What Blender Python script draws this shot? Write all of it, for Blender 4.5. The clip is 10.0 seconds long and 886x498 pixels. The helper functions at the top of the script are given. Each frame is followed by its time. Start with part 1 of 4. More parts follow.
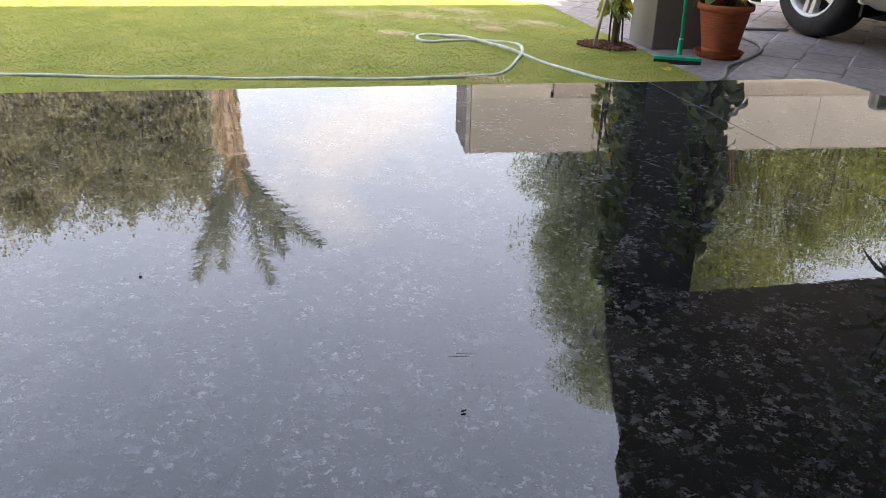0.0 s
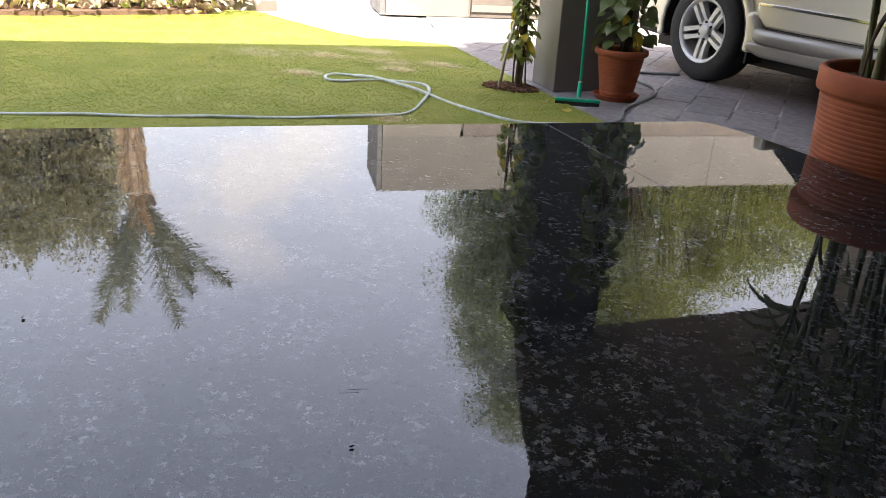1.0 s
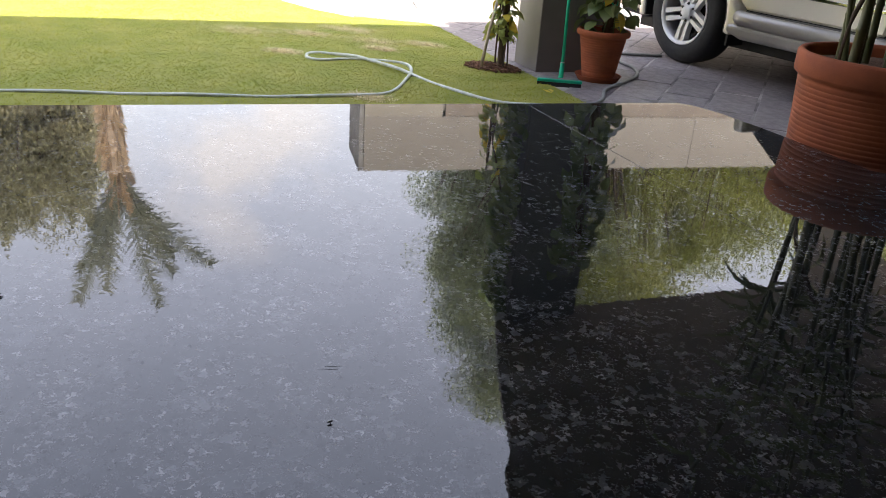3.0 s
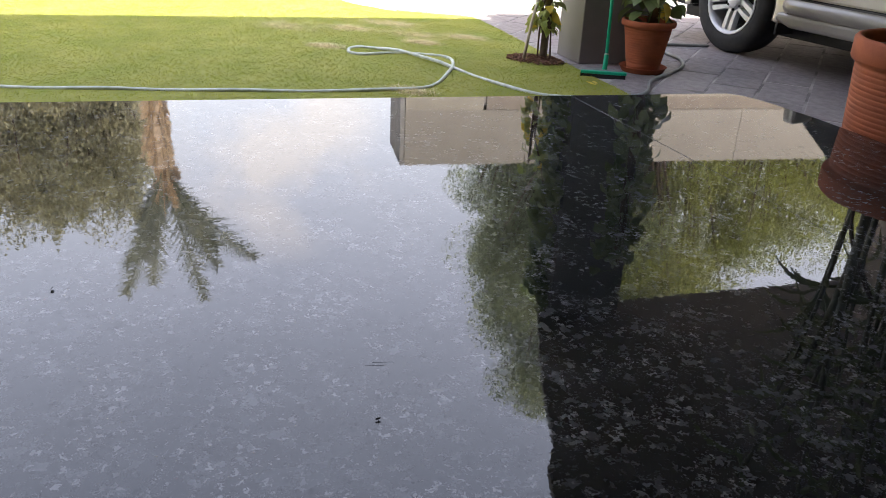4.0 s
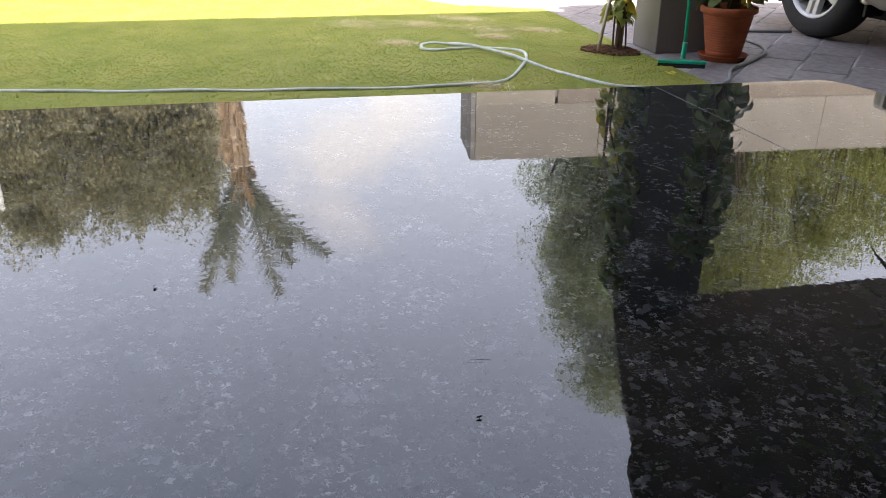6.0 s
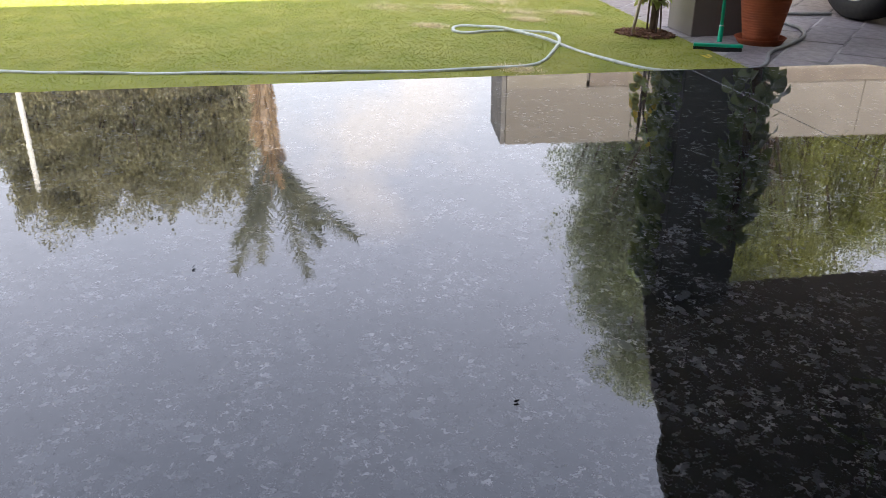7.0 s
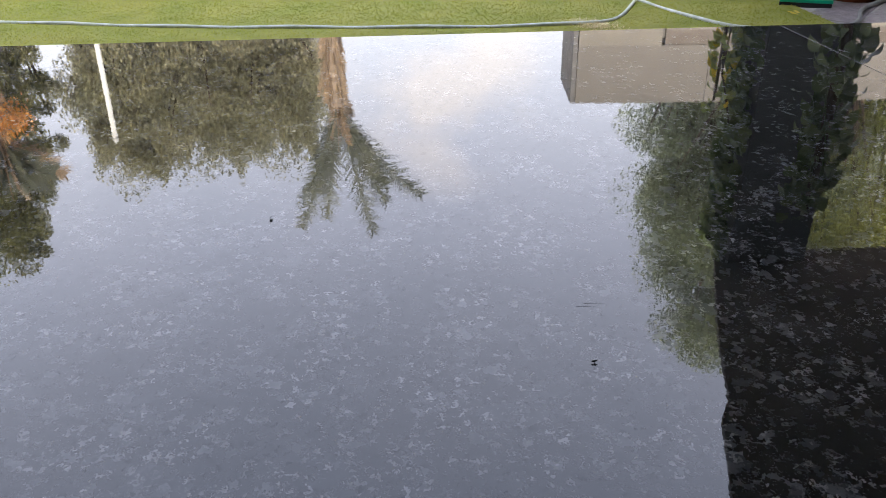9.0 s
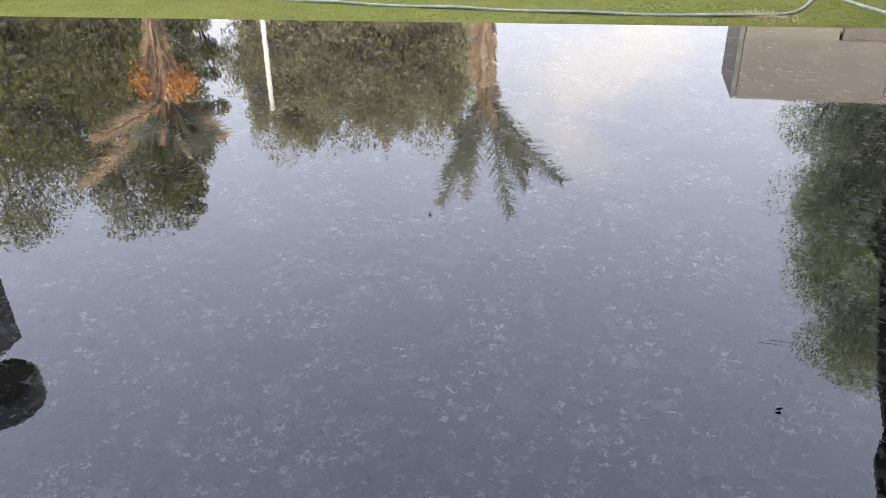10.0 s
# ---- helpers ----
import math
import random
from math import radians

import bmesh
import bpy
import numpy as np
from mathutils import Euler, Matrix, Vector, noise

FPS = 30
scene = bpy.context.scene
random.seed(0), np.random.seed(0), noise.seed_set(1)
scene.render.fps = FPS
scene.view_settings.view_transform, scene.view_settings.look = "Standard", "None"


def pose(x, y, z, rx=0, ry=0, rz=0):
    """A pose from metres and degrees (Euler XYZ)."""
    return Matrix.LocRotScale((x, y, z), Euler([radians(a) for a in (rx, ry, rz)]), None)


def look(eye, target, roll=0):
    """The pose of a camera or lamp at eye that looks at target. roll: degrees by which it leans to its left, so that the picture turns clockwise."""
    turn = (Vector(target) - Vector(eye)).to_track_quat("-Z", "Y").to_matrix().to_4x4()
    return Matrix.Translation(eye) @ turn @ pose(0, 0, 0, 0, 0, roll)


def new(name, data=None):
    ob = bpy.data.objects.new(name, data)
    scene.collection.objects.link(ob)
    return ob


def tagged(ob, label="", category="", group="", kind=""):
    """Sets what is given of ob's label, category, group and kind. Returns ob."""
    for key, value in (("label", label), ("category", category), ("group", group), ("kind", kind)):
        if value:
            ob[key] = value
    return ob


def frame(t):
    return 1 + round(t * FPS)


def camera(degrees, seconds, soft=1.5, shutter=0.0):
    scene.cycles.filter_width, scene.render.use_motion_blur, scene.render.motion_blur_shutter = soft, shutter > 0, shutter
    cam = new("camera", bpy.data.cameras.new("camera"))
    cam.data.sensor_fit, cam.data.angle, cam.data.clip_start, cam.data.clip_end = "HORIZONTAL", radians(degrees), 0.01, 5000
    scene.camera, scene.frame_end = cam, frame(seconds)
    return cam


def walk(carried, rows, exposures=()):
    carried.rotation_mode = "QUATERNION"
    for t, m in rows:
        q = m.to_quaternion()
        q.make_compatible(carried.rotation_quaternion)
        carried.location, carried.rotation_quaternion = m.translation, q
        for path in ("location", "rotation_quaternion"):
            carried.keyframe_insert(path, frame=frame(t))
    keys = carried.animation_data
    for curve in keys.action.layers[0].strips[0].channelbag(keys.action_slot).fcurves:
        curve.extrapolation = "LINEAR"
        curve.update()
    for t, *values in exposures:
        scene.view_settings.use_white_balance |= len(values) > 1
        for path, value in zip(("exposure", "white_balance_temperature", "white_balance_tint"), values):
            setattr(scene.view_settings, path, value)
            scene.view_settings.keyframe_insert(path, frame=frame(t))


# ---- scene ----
cam = camera(58.3, 10.0, soft=0.85)
PATH = [
    (0, (0.059, -0.625, 1.279), (-0.849, 0.933, 0.413), 1.3),
    (0.5, (0.079, -0.61, 1.278), (-0.756, 1.013, 0.459), 1.8),
    (1, (0.115, -0.633, 1.297), (-0.626, 1.056, 0.524), 3.3),
    (1.5, (0.131, -0.64, 1.295), (-0.57, 1.068, 0.524), 3.9),
    (2, (0.135, -0.625, 1.297), (-0.55, 1.091, 0.53), 4.1),
    (2.5, (0.132, -0.647, 1.302), (-0.552, 1.057, 0.509), 4.1),
    (4, (0.104, -0.626, 1.288), (-0.674, 1.017, 0.454), 2.8),
    (4.5, (0.086, -0.628, 1.287), (-0.77, 0.978, 0.458), 1.4),
    (5, (0.078, -0.63, 1.285), (-0.772, 0.982, 0.462), 1.7),
    (5.5, (0.068, -0.634, 1.284), (-0.82, 0.952, 0.45), 0.8),
    (7, (0.039, -0.645, 1.281), (-0.937, 0.86, 0.396), -0.3),
    (7.5, (0.039, -0.649, 1.28), (-0.973, 0.819, 0.373), -0.7),
    (8, (0.028, -0.649, 1.274), (-1.028, 0.78, 0.357), -1.2),
    (8.5, (0.026, -0.656, 1.279), (-1.06, 0.739, 0.344), -1.4),
    (9, (0.012, -0.65, 1.268), (-1.067, 0.724, 0.294), -1.2),
    (9.5, (-0.024, -0.643, 1.271), (-1.185, 0.674, 0.314), -1.5),
    (10, (-0.084, -0.626, 1.273), (-1.39, 0.505, 0.266), -1.7),
]
walk(cam, [(t, look(eye, target, roll)) for t, eye, target, roll in PATH],
     exposures=[(0.0, 2.13), (1.5, 1.89), (2.5, 1.92), (4.5, 2.03), (5.5, 1.99), (7.0, 2.07), (9.0, 2.13), (10.0, 2.05)])

# ---- world, sun ----
SUN_EL = 57.0
SUN_AZ = (0.6, -0.8)          # horizontal direction towards the sun
world = bpy.data.worlds.new("sky")
scene.world = world
world.use_nodes = True
wn = world.node_tree.nodes
wl = world.node_tree.links
wn.clear()
w_out = wn.new("ShaderNodeOutputWorld")
w_bg = wn.new("ShaderNodeBackground")
w_sky = wn.new("ShaderNodeTexSky")
w_sky.sky_type = "NISHITA"
w_sky.sun_disc = False
w_sky.sun_elevation = radians(SUN_EL)
w_sky.sun_rotation = math.atan2(SUN_AZ[0], SUN_AZ[1])
w_sky.air_density = 1.3
w_sky.dust_density = 3.0
w_co = wn.new("ShaderNodeTexCoord")
w_noise = wn.new("ShaderNodeTexNoise")
w_noise.inputs["Scale"].default_value = 1.6
w_noise.inputs["Detail"].default_value = 3.0
w_ramp = wn.new("ShaderNodeValToRGB")
w_ramp.color_ramp.elements[0].position = 0.38
w_ramp.color_ramp.elements[0].color = (0.74, 0.74, 0.74, 1)
w_ramp.color_ramp.elements[1].position = 0.68
w_ramp.color_ramp.elements[1].color = (0.88, 0.88, 0.88, 1)
w_mix = wn.new("ShaderNodeMixRGB")
w_mix.inputs[2].default_value = (7.15, 6.9, 7.85, 1)
wl.new(w_co.outputs["Generated"], w_noise.inputs["Vector"])
wl.new(w_noise.outputs["Fac"], w_ramp.inputs["Fac"])
w_sep = wn.new("ShaderNodeSeparateXYZ")
w_el = wn.new("ShaderNodeMapRange")
w_el.inputs["From Min"].default_value = 0.05
w_el.inputs["From Max"].default_value = 0.75
w_el.inputs["To Min"].default_value = 1.0
w_el.inputs["To Max"].default_value = 0.38
w_fac = wn.new("ShaderNodeMath")
w_fac.operation = "MULTIPLY"
wl.new(w_co.outputs["Generated"], w_sep.inputs[0])
wl.new(w_sep.outputs["Z"], w_el.inputs["Value"])
wl.new(w_ramp.outputs["Color"], w_fac.inputs[0])
wl.new(w_el.outputs["Result"], w_fac.inputs[1])
wl.new(w_fac.outputs[0], w_mix.inputs[0])
wl.new(w_sky.outputs["Color"], w_mix.inputs[1])
# one soft, faintly pink cloud low over the garden
w_dot = wn.new("ShaderNodeVectorMath")
w_dot.operation = "DOT_PRODUCT"
w_dot.inputs[1].default_value = (-0.583, 0.757, 0.295)
wl.new(w_co.outputs["Generated"], w_dot.inputs[0])
w_near = wn.new("ShaderNodeMapRange")
w_near.inputs["From Min"].default_value = 0.988
w_near.inputs["From Max"].default_value = 0.998
wl.new(w_dot.outputs["Value"], w_near.inputs["Value"])
w_puff = wn.new("ShaderNodeTexNoise")
w_puff.inputs["Scale"].default_value = 9.0
w_puff.inputs["Detail"].default_value = 5.0
wl.new(w_co.outputs["Generated"], w_puff.inputs["Vector"])
w_pr = wn.new("ShaderNodeMapRange")
w_pr.inputs["From Min"].default_value = 0.38
w_pr.inputs["From Max"].default_value = 0.60
wl.new(w_puff.outputs["Fac"], w_pr.inputs["Value"])
w_cf = wn.new("ShaderNodeMath")
w_cf.operation = "MULTIPLY"
wl.new(w_near.outputs["Result"], w_cf.inputs[0])
wl.new(w_pr.outputs["Result"], w_cf.inputs[1])
w_cloud = wn.new("ShaderNodeMixRGB")
w_cloud.inputs[2].default_value = (6.6, 6.25, 6.55, 1)
wl.new(w_cf.outputs[0], w_cloud.inputs[0])
wl.new(w_mix.outputs["Color"], w_cloud.inputs[1])
# the low sky is dimmed and warmed by haze
w_low = wn.new("ShaderNodeMapRange")
w_low.inputs["From Min"].default_value = 0.12
w_low.inputs["From Max"].default_value = 0.46
wl.new(w_sep.outputs["Z"], w_low.inputs["Value"])
w_haze = wn.new("ShaderNodeMixRGB")
w_haze.inputs[1].default_value = (0.765, 0.765, 0.69, 1)
w_haze.inputs[2].default_value = (1.0, 1.0, 1.0, 1)
wl.new(w_low.outputs["Result"], w_haze.inputs[0])
w_dim = wn.new("ShaderNodeVectorMath")
w_dim.operation = "MULTIPLY"
wl.new(w_cloud.outputs["Color"], w_dim.inputs[0])
wl.new(w_haze.outputs["Color"], w_dim.inputs[1])
wl.new(w_dim.outputs[0], w_bg.inputs["Color"])
w_bg.inputs["Strength"].default_value = 0.15
wl.new(w_bg.outputs["Background"], w_out.inputs["Surface"])

sun_data = bpy.data.lights.new("sun", "SUN")
sun_data.energy = 5.0
sun_data.angle = radians(0.5)
sun_data.color = (1.0, 0.94, 0.84)
sun = new("sun", sun_data)
ce = math.cos(radians(SUN_EL))
sun.matrix_world = look((SUN_AZ[0] * ce * 50, SUN_AZ[1] * ce * 50, math.sin(radians(SUN_EL)) * 50), (0, 0, 0))

rng = np.random.default_rng(7)


# ---- plan axes: u along the terrace's front edge, n away from the house ----
def W(u, n, z=0.0):
    return (0.8 * u - 0.6 * n, 0.6 * u + 0.8 * n, z)


ROT = 36.87


# ---- materials ----
def mat(name, color, rough=0.6, metal=0.0, color2=None, scale=8.0, detail=4.0, bump=0.0, bump_scale=40.0,
        spec=0.5, island=0.0, objrand=0.0, low=0.35, high=0.65, stain=0.0, stain_scale=1.2, trans=0.0):
    m = bpy.data.materials.new(name)
    m.use_nodes = True
    nt = m.node_tree
    N, L = nt.nodes, nt.links
    b = N["Principled BSDF"]
    b.inputs["Roughness"].default_value = rough
    b.inputs["Metallic"].default_value = metal
    b.inputs["Specular IOR Level"].default_value = spec
    co = N.new("ShaderNodeTexCoord")
    rgb = N.new("ShaderNodeRGB")
    rgb.outputs[0].default_value = (*color, 1)
    col = rgb.outputs[0]
    if color2 is not None:
        no = N.new("ShaderNodeTexNoise")
        no.inputs["Scale"].default_value = scale
        no.inputs["Detail"].default_value = detail
        L.new(co.outputs["Object"], no.inputs["Vector"])
        r = N.new("ShaderNodeMapRange")
        r.inputs["From Min"].default_value = low
        r.inputs["From Max"].default_value = high
        L.new(no.outputs["Fac"], r.inputs["Value"])
        mx = N.new("ShaderNodeMixRGB")
        mx.inputs[2].default_value = (*color2, 1)
        L.new(r.outputs["Result"], mx.inputs[0])
        L.new(col, mx.inputs[1])
        col = mx.outputs[0]
    if stain > 0:
        no = N.new("ShaderNodeTexNoise")
        no.inputs["Scale"].default_value = stain_scale
        no.inputs["Detail"].default_value = 6
        L.new(co.outputs["Object"], no.inputs["Vector"])
        r = N.new("ShaderNodeMapRange")
        r.inputs["To Min"].default_value = 1 - stain
        r.inputs["To Max"].default_value = 1 + stain
        L.new(no.outputs["Fac"], r.inputs["Value"])
        hs = N.new("ShaderNodeHueSaturation")
        L.new(r.outputs["Result"], hs.inputs["Value"])
        L.new(col, hs.inputs["Color"])
        col = hs.outputs[0]
    if island > 0 or objrand > 0:
        if island > 0:
            src = N.new("ShaderNodeNewGeometry").outputs["Random Per Island"]
            amt = island
        else:
            src = N.new("ShaderNodeObjectInfo").outputs["Random"]
            amt = objrand
        r = N.new("ShaderNodeMapRange")
        r.inputs["To Min"].default_value = 1 - amt
        r.inputs["To Max"].default_value = 1 + amt
        L.new(src, r.inputs["Value"])
        hs = N.new("ShaderNodeHueSaturation")
        L.new(r.outputs["Result"], hs.inputs["Value"])
        L.new(col, hs.inputs["Color"])
        col = hs.outputs[0]
    L.new(col, b.inputs["Base Color"])
    if bump > 0:
        no = N.new("ShaderNodeTexNoise")
        no.inputs["Scale"].default_value = bump_scale
        no.inputs["Detail"].default_value = 6
        L.new(co.outputs["Object"], no.inputs["Vector"])
        bp = N.new("ShaderNodeBump")
        bp.inputs["Strength"].default_value = bump
        bp.inputs["Distance"].default_value = 0.01
        L.new(no.outputs["Fac"], bp.inputs["Height"])
        L.new(bp.outputs["Normal"], b.inputs["Normal"])
    if trans > 0:
        t = N.new("ShaderNodeBsdfTranslucent")
        L.new(col, t.inputs["Color"])
        ms = N.new("ShaderNodeMixShader")
        ms.inputs[0].default_value = trans
        L.new(b.outputs[0], ms.inputs[1])
        L.new(t.outputs[0], ms.inputs[2])
        L.new(ms.outputs[0], N["Material Output"].inputs["Surface"])
    return m


def granite_mat():
    m = bpy.data.materials.new("polished_granite")
    m.use_nodes = True
    N, L = m.node_tree.nodes, m.node_tree.links
    b = N["Principled BSDF"]
    co = N.new("ShaderNodeTexCoord")
    warp = N.new("ShaderNodeTexNoise")
    warp.inputs["Scale"].default_value = 110.0
    warp.inputs["Detail"].default_value = 3.0
    L.new(co.outputs["Object"], warp.inputs["Vector"])
    sub = N.new("ShaderNodeVectorMath")
    sub.operation = "SUBTRACT"
    sub.inputs[1].default_value = (0.5, 0.5, 0.5)
    L.new(warp.outputs["Color"], sub.inputs[0])
    sc = N.new("ShaderNodeVectorMath")
    sc.operation = "SCALE"
    sc.inputs["Scale"].default_value = 0.030
    L.new(sub.outputs[0], sc.inputs[0])
    add = N.new("ShaderNodeVectorMath")
    L.new(co.outputs["Object"], add.inputs[0])
    L.new(sc.outputs[0], add.inputs[1])
    rgb = N.new("ShaderNodeRGB")
    rgb.outputs[0].default_value = (0.0092, 0.0122, 0.0136, 1)
    col = rgb.outputs[0]
    zero = N.new("ShaderNodeValue")
    zero.outputs[0].default_value = 0.0
    met = zero.outputs[0]
    # crystals gather in loose drifts
    drift = N.new("ShaderNodeTexNoise")
    drift.inputs["Scale"].default_value = 9.0
    drift.inputs["Detail"].default_value = 3.0
    L.new(co.outputs["Object"], drift.inputs["Vector"])
    dr = N.new("ShaderNodeMapRange")
    dr.inputs["From Min"].default_value = 0.36
    dr.inputs["From Max"].default_value = 0.60
    dr.inputs["To Min"].default_value = 0.25
    L.new(drift.outputs["Fac"], dr.inputs["Value"])
    # pale clouds, crystals and small bright flakes of feldspar, which shine like metal under the polish
    for scale, lo, hi, colour, shine in ((24.0, 0.66, 0.97, (0.030, 0.034, 0.038), 0.15), (62.0, 0.80, 0.96, (0.070, 0.075, 0.081), 0.2),
                                         (115.0, 0.90, 0.96, (0.155, 0.157, 0.162), 0.2),
                                         (240.0, 0.88, 0.97, (0.075, 0.078, 0.080), 0.2)):
        v = N.new("ShaderNodeTexVoronoi")
        v.inputs["Scale"].default_value = scale
        L.new(add.outputs[0], v.inputs["Vector"])
        sep = N.new("ShaderNodeSeparateColor")
        L.new(v.outputs["Color"], sep.inputs[0])
        r = N.new("ShaderNodeMapRange")
        r.inputs["From Min"].default_value = lo
        r.inputs["From Max"].default_value = hi
        L.new(sep.outputs[0], r.inputs["Value"])
        k = N.new("ShaderNodeMath")
        k.operation = "MULTIPLY"
        L.new(r.outputs["Result"], k.inputs[0])
        L.new(dr.outputs["Result"], k.inputs[1])
        mx = N.new("ShaderNodeMixRGB")
        mx.inputs[2].default_value = (*colour, 1)
        L.new(k.outputs[0], mx.inputs[0])
        L.new(col, mx.inputs[1])
        col = mx.outputs[0]
        mm = N.new("ShaderNodeMixRGB")
        mm.inputs[2].default_value = (shine, shine, shine, 1)
        L.new(k.outputs[0], mm.inputs[0])
        L.new(met, mm.inputs[1])
        met = mm.outputs[0]
    L.new(col, b.inputs["Base Color"])
    L.new(met, b.inputs["Metallic"])
    b.inputs["Roughness"].default_value = 0.4
    b.inputs["Specular IOR Level"].default_value = 0.0
    # tiny pits where the polish is broken
    pv = N.new("ShaderNodeTexVoronoi")
    pv.inputs["Scale"].default_value = 150.0
    L.new(add.outputs[0], pv.inputs["Vector"])
    ps = N.new("ShaderNodeSeparateColor")
    L.new(pv.outputs["Color"], ps.inputs[0])
    pr = N.new("ShaderNodeMapRange")
    pr.inputs["From Min"].default_value = 0.90
    pr.inputs["From Max"].default_value = 0.99
    pr.inputs["To Min"].default_value = 1.0
    pr.inputs["To Max"].default_value = 0.84
    L.new(ps.outputs[1], pr.inputs["Value"])
    L.new(pr.outputs["Result"], b.inputs["Coat Weight"])
    b.inputs["Coat IOR"].default_value = 1.62
    dust = N.new("ShaderNodeTexNoise")
    dust.inputs["Scale"].default_value = 3.0
    dust.inputs["Detail"].default_value = 5.0
    L.new(co.outputs["Object"], dust.inputs["Vector"])
    rr = N.new("ShaderNodeMapRange")
    rr.inputs["To Min"].default_value = 0.0
    rr.inputs["To Max"].default_value = 0.004
    L.new(dust.outputs["Fac"], rr.inputs["Value"])
    L.new(rr.outputs["Result"], b.inputs["Coat Roughness"])
    bn = N.new("ShaderNodeTexNoise")
    bn.inputs["Scale"].default_value = 120.0
    bn.inputs["Detail"].default_value = 0.5
    L.new(co.outputs["Object"], bn.inputs["Vector"])
    bp = N.new("ShaderNodeBump")
    bp.inputs["Strength"].default_value = 0.0040
    bp.inputs["Distance"].default_value = 0.004
    L.new(bn.outputs["Fac"], bp.inputs["Height"])
    L.new(bp.outputs["Normal"], b.inputs["Coat Normal"])
    return m


M_GRANITE = granite_mat()
M_JOINT = mat("joint_filler", (0.13, 0.125, 0.12), 0.7)
# very dark so the added house walls bounce little light
M_RENDER = mat("brown_render", (0.045, 0.035, 0.028), 0.85, color2=(0.036, 0.028, 0.022), scale=3, bump=0.15, bump_scale=60)
M_BEIGE = mat("beige_cladding", (0.186, 0.166, 0.144), 0.75, color2=(0.168, 0.149, 0.129), scale=2.5, bump=0.1, bump_scale=30, objrand=0.06)
M_BEIGE2 = mat("pale_cladding", (0.225, 0.200, 0.165), 0.75, color2=(0.200, 0.178, 0.147), scale=2.5, bump=0.1)
M_STONE_DARK = mat("rough_grey_stone", (0.20, 0.19, 0.18), 0.85, color2=(0.12, 0.11, 0.11), scale=6, bump=0.6, bump_scale=12)
M_BROWN = mat("brown_timber", (0.16, 0.130, 0.105), 0.6, color2=(0.13, 0.105, 0.085), scale=5)
M_COLUMN = mat("charcoal_column_paint", (0.190, 0.173, 0.164), 0.5, color2=(0.168, 0.153, 0.145), scale=4, bump=0.04, bump_scale=90)
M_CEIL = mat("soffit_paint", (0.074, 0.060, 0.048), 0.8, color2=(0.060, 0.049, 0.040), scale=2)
M_CONC = mat("pale_paving", (0.80, 0.76, 0.71), 0.8, color2=(0.73, 0.69, 0.65), scale=2.0, bump=0.1)
M_SOIL = mat("soil", (0.10, 0.06, 0.04), 0.95, color2=(0.20, 0.11, 0.07), scale=60, bump=0.8, bump_scale=80)
M_PAVER = mat("slate_paver", (0.200, 0.176, 0.180), 0.5, color2=(0.300, 0.268, 0.264), scale=14, bump=0.9, bump_scale=38, objrand=0.09, stain=0.25, stain_scale=3)
M_GROUT = mat("paver_grout", (0.50, 0.47, 0.45), 0.9, color2=(0.16, 0.15, 0.15), scale=1.5, low=0.42, high=0.58)
M_LAWN = mat("turf", (0.218, 0.243, 0.038), 0.9, color2=(0.285, 0.284, 0.058), scale=2.4, bump=0.3, bump_scale=90, stain=0.18, stain_scale=6)
M_BLADE = mat("grass_blade", (0.258, 0.300, 0.030), 0.6, color2=(0.352, 0.345, 0.050), scale=2.4, island=0.07, trans=0.5)
M_DRY = mat("dry_grass", (0.78, 0.68, 0.42), 0.8, color2=(0.66, 0.56, 0.30), scale=20, island=0.2, trans=0.2)
M_TERRA = mat("terracotta", (0.36, 0.090, 0.030), 0.8, color2=(0.26, 0.066, 0.024), scale=9, bump=0.10, bump_scale=140, stain=0.18, stain_scale=4)
M_HOSE = mat("grey_green_hose", (0.62, 0.65, 0.58), 0.6, color2=(0.42, 0.46, 0.38), scale=14)
M_HOSE_DARK = mat("grey_hose", (0.20, 0.21, 0.20), 0.5, color2=(0.28, 0.28, 0.26), scale=9)
M_GREEN = mat("green_plastic", (0.0, 0.42, 0.24), 0.4, color2=(0.0, 0.37, 0.21), scale=20)
M_RUBBER = mat("black_rubber", (0.016, 0.016, 0.017), 0.75, color2=(0.024, 0.024, 0.024), scale=30)
M_LEAF = mat("vine_leaf", (0.130, 0.180, 0.058), 0.38, color2=(0.21, 0.245, 0.096), scale=6, island=0.35, trans=0.3)
M_VINE = mat("pale_vine_leaf", (0.300, 0.360, 0.100), 0.45, color2=(0.40, 0.42, 0.14), scale=6, island=0.35, trans=0.4)
M_LEAF_Y = mat("yellow_leaf", (0.70, 0.50, 0.04), 0.5, color2=(0.58, 0.46, 0.06), scale=15, island=0.15, trans=0.35)
M_TREE = mat("tree_leaf", (0.168, 0.168, 0.070), 0.5, color2=(0.220, 0.205, 0.086), scale=0.5, island=0.3, trans=0.6)
M_TREE2 = mat("grey_tree_leaf", (0.280, 0.272, 0.165), 0.55, color2=(0.350, 0.322, 0.195), scale=0.5, island=0.28, trans=0.6)
M_TREE_Y = mat("yellow_green_leaf", (0.225, 0.250, 0.062), 0.5, color2=(0.30, 0.30, 0.088), scale=0.4, island=0.3, trans=0.58)
M_TREE_C = mat("soft_green_leaf", (0.215, 0.255, 0.150), 0.55, color2=(0.270, 0.295, 0.180), scale=0.5, island=0.28, trans=0.6)
M_BARK = mat("bark", (0.13, 0.09, 0.06), 0.9, color2=(0.08, 0.055, 0.04), scale=14, bump=0.8, bump_scale=30)
M_PALMBARK = mat("palm_bark", (0.36, 0.27, 0.19), 0.9, color2=(0.22, 0.16, 0.11), scale=9, bump=0.9, bump_scale=14)
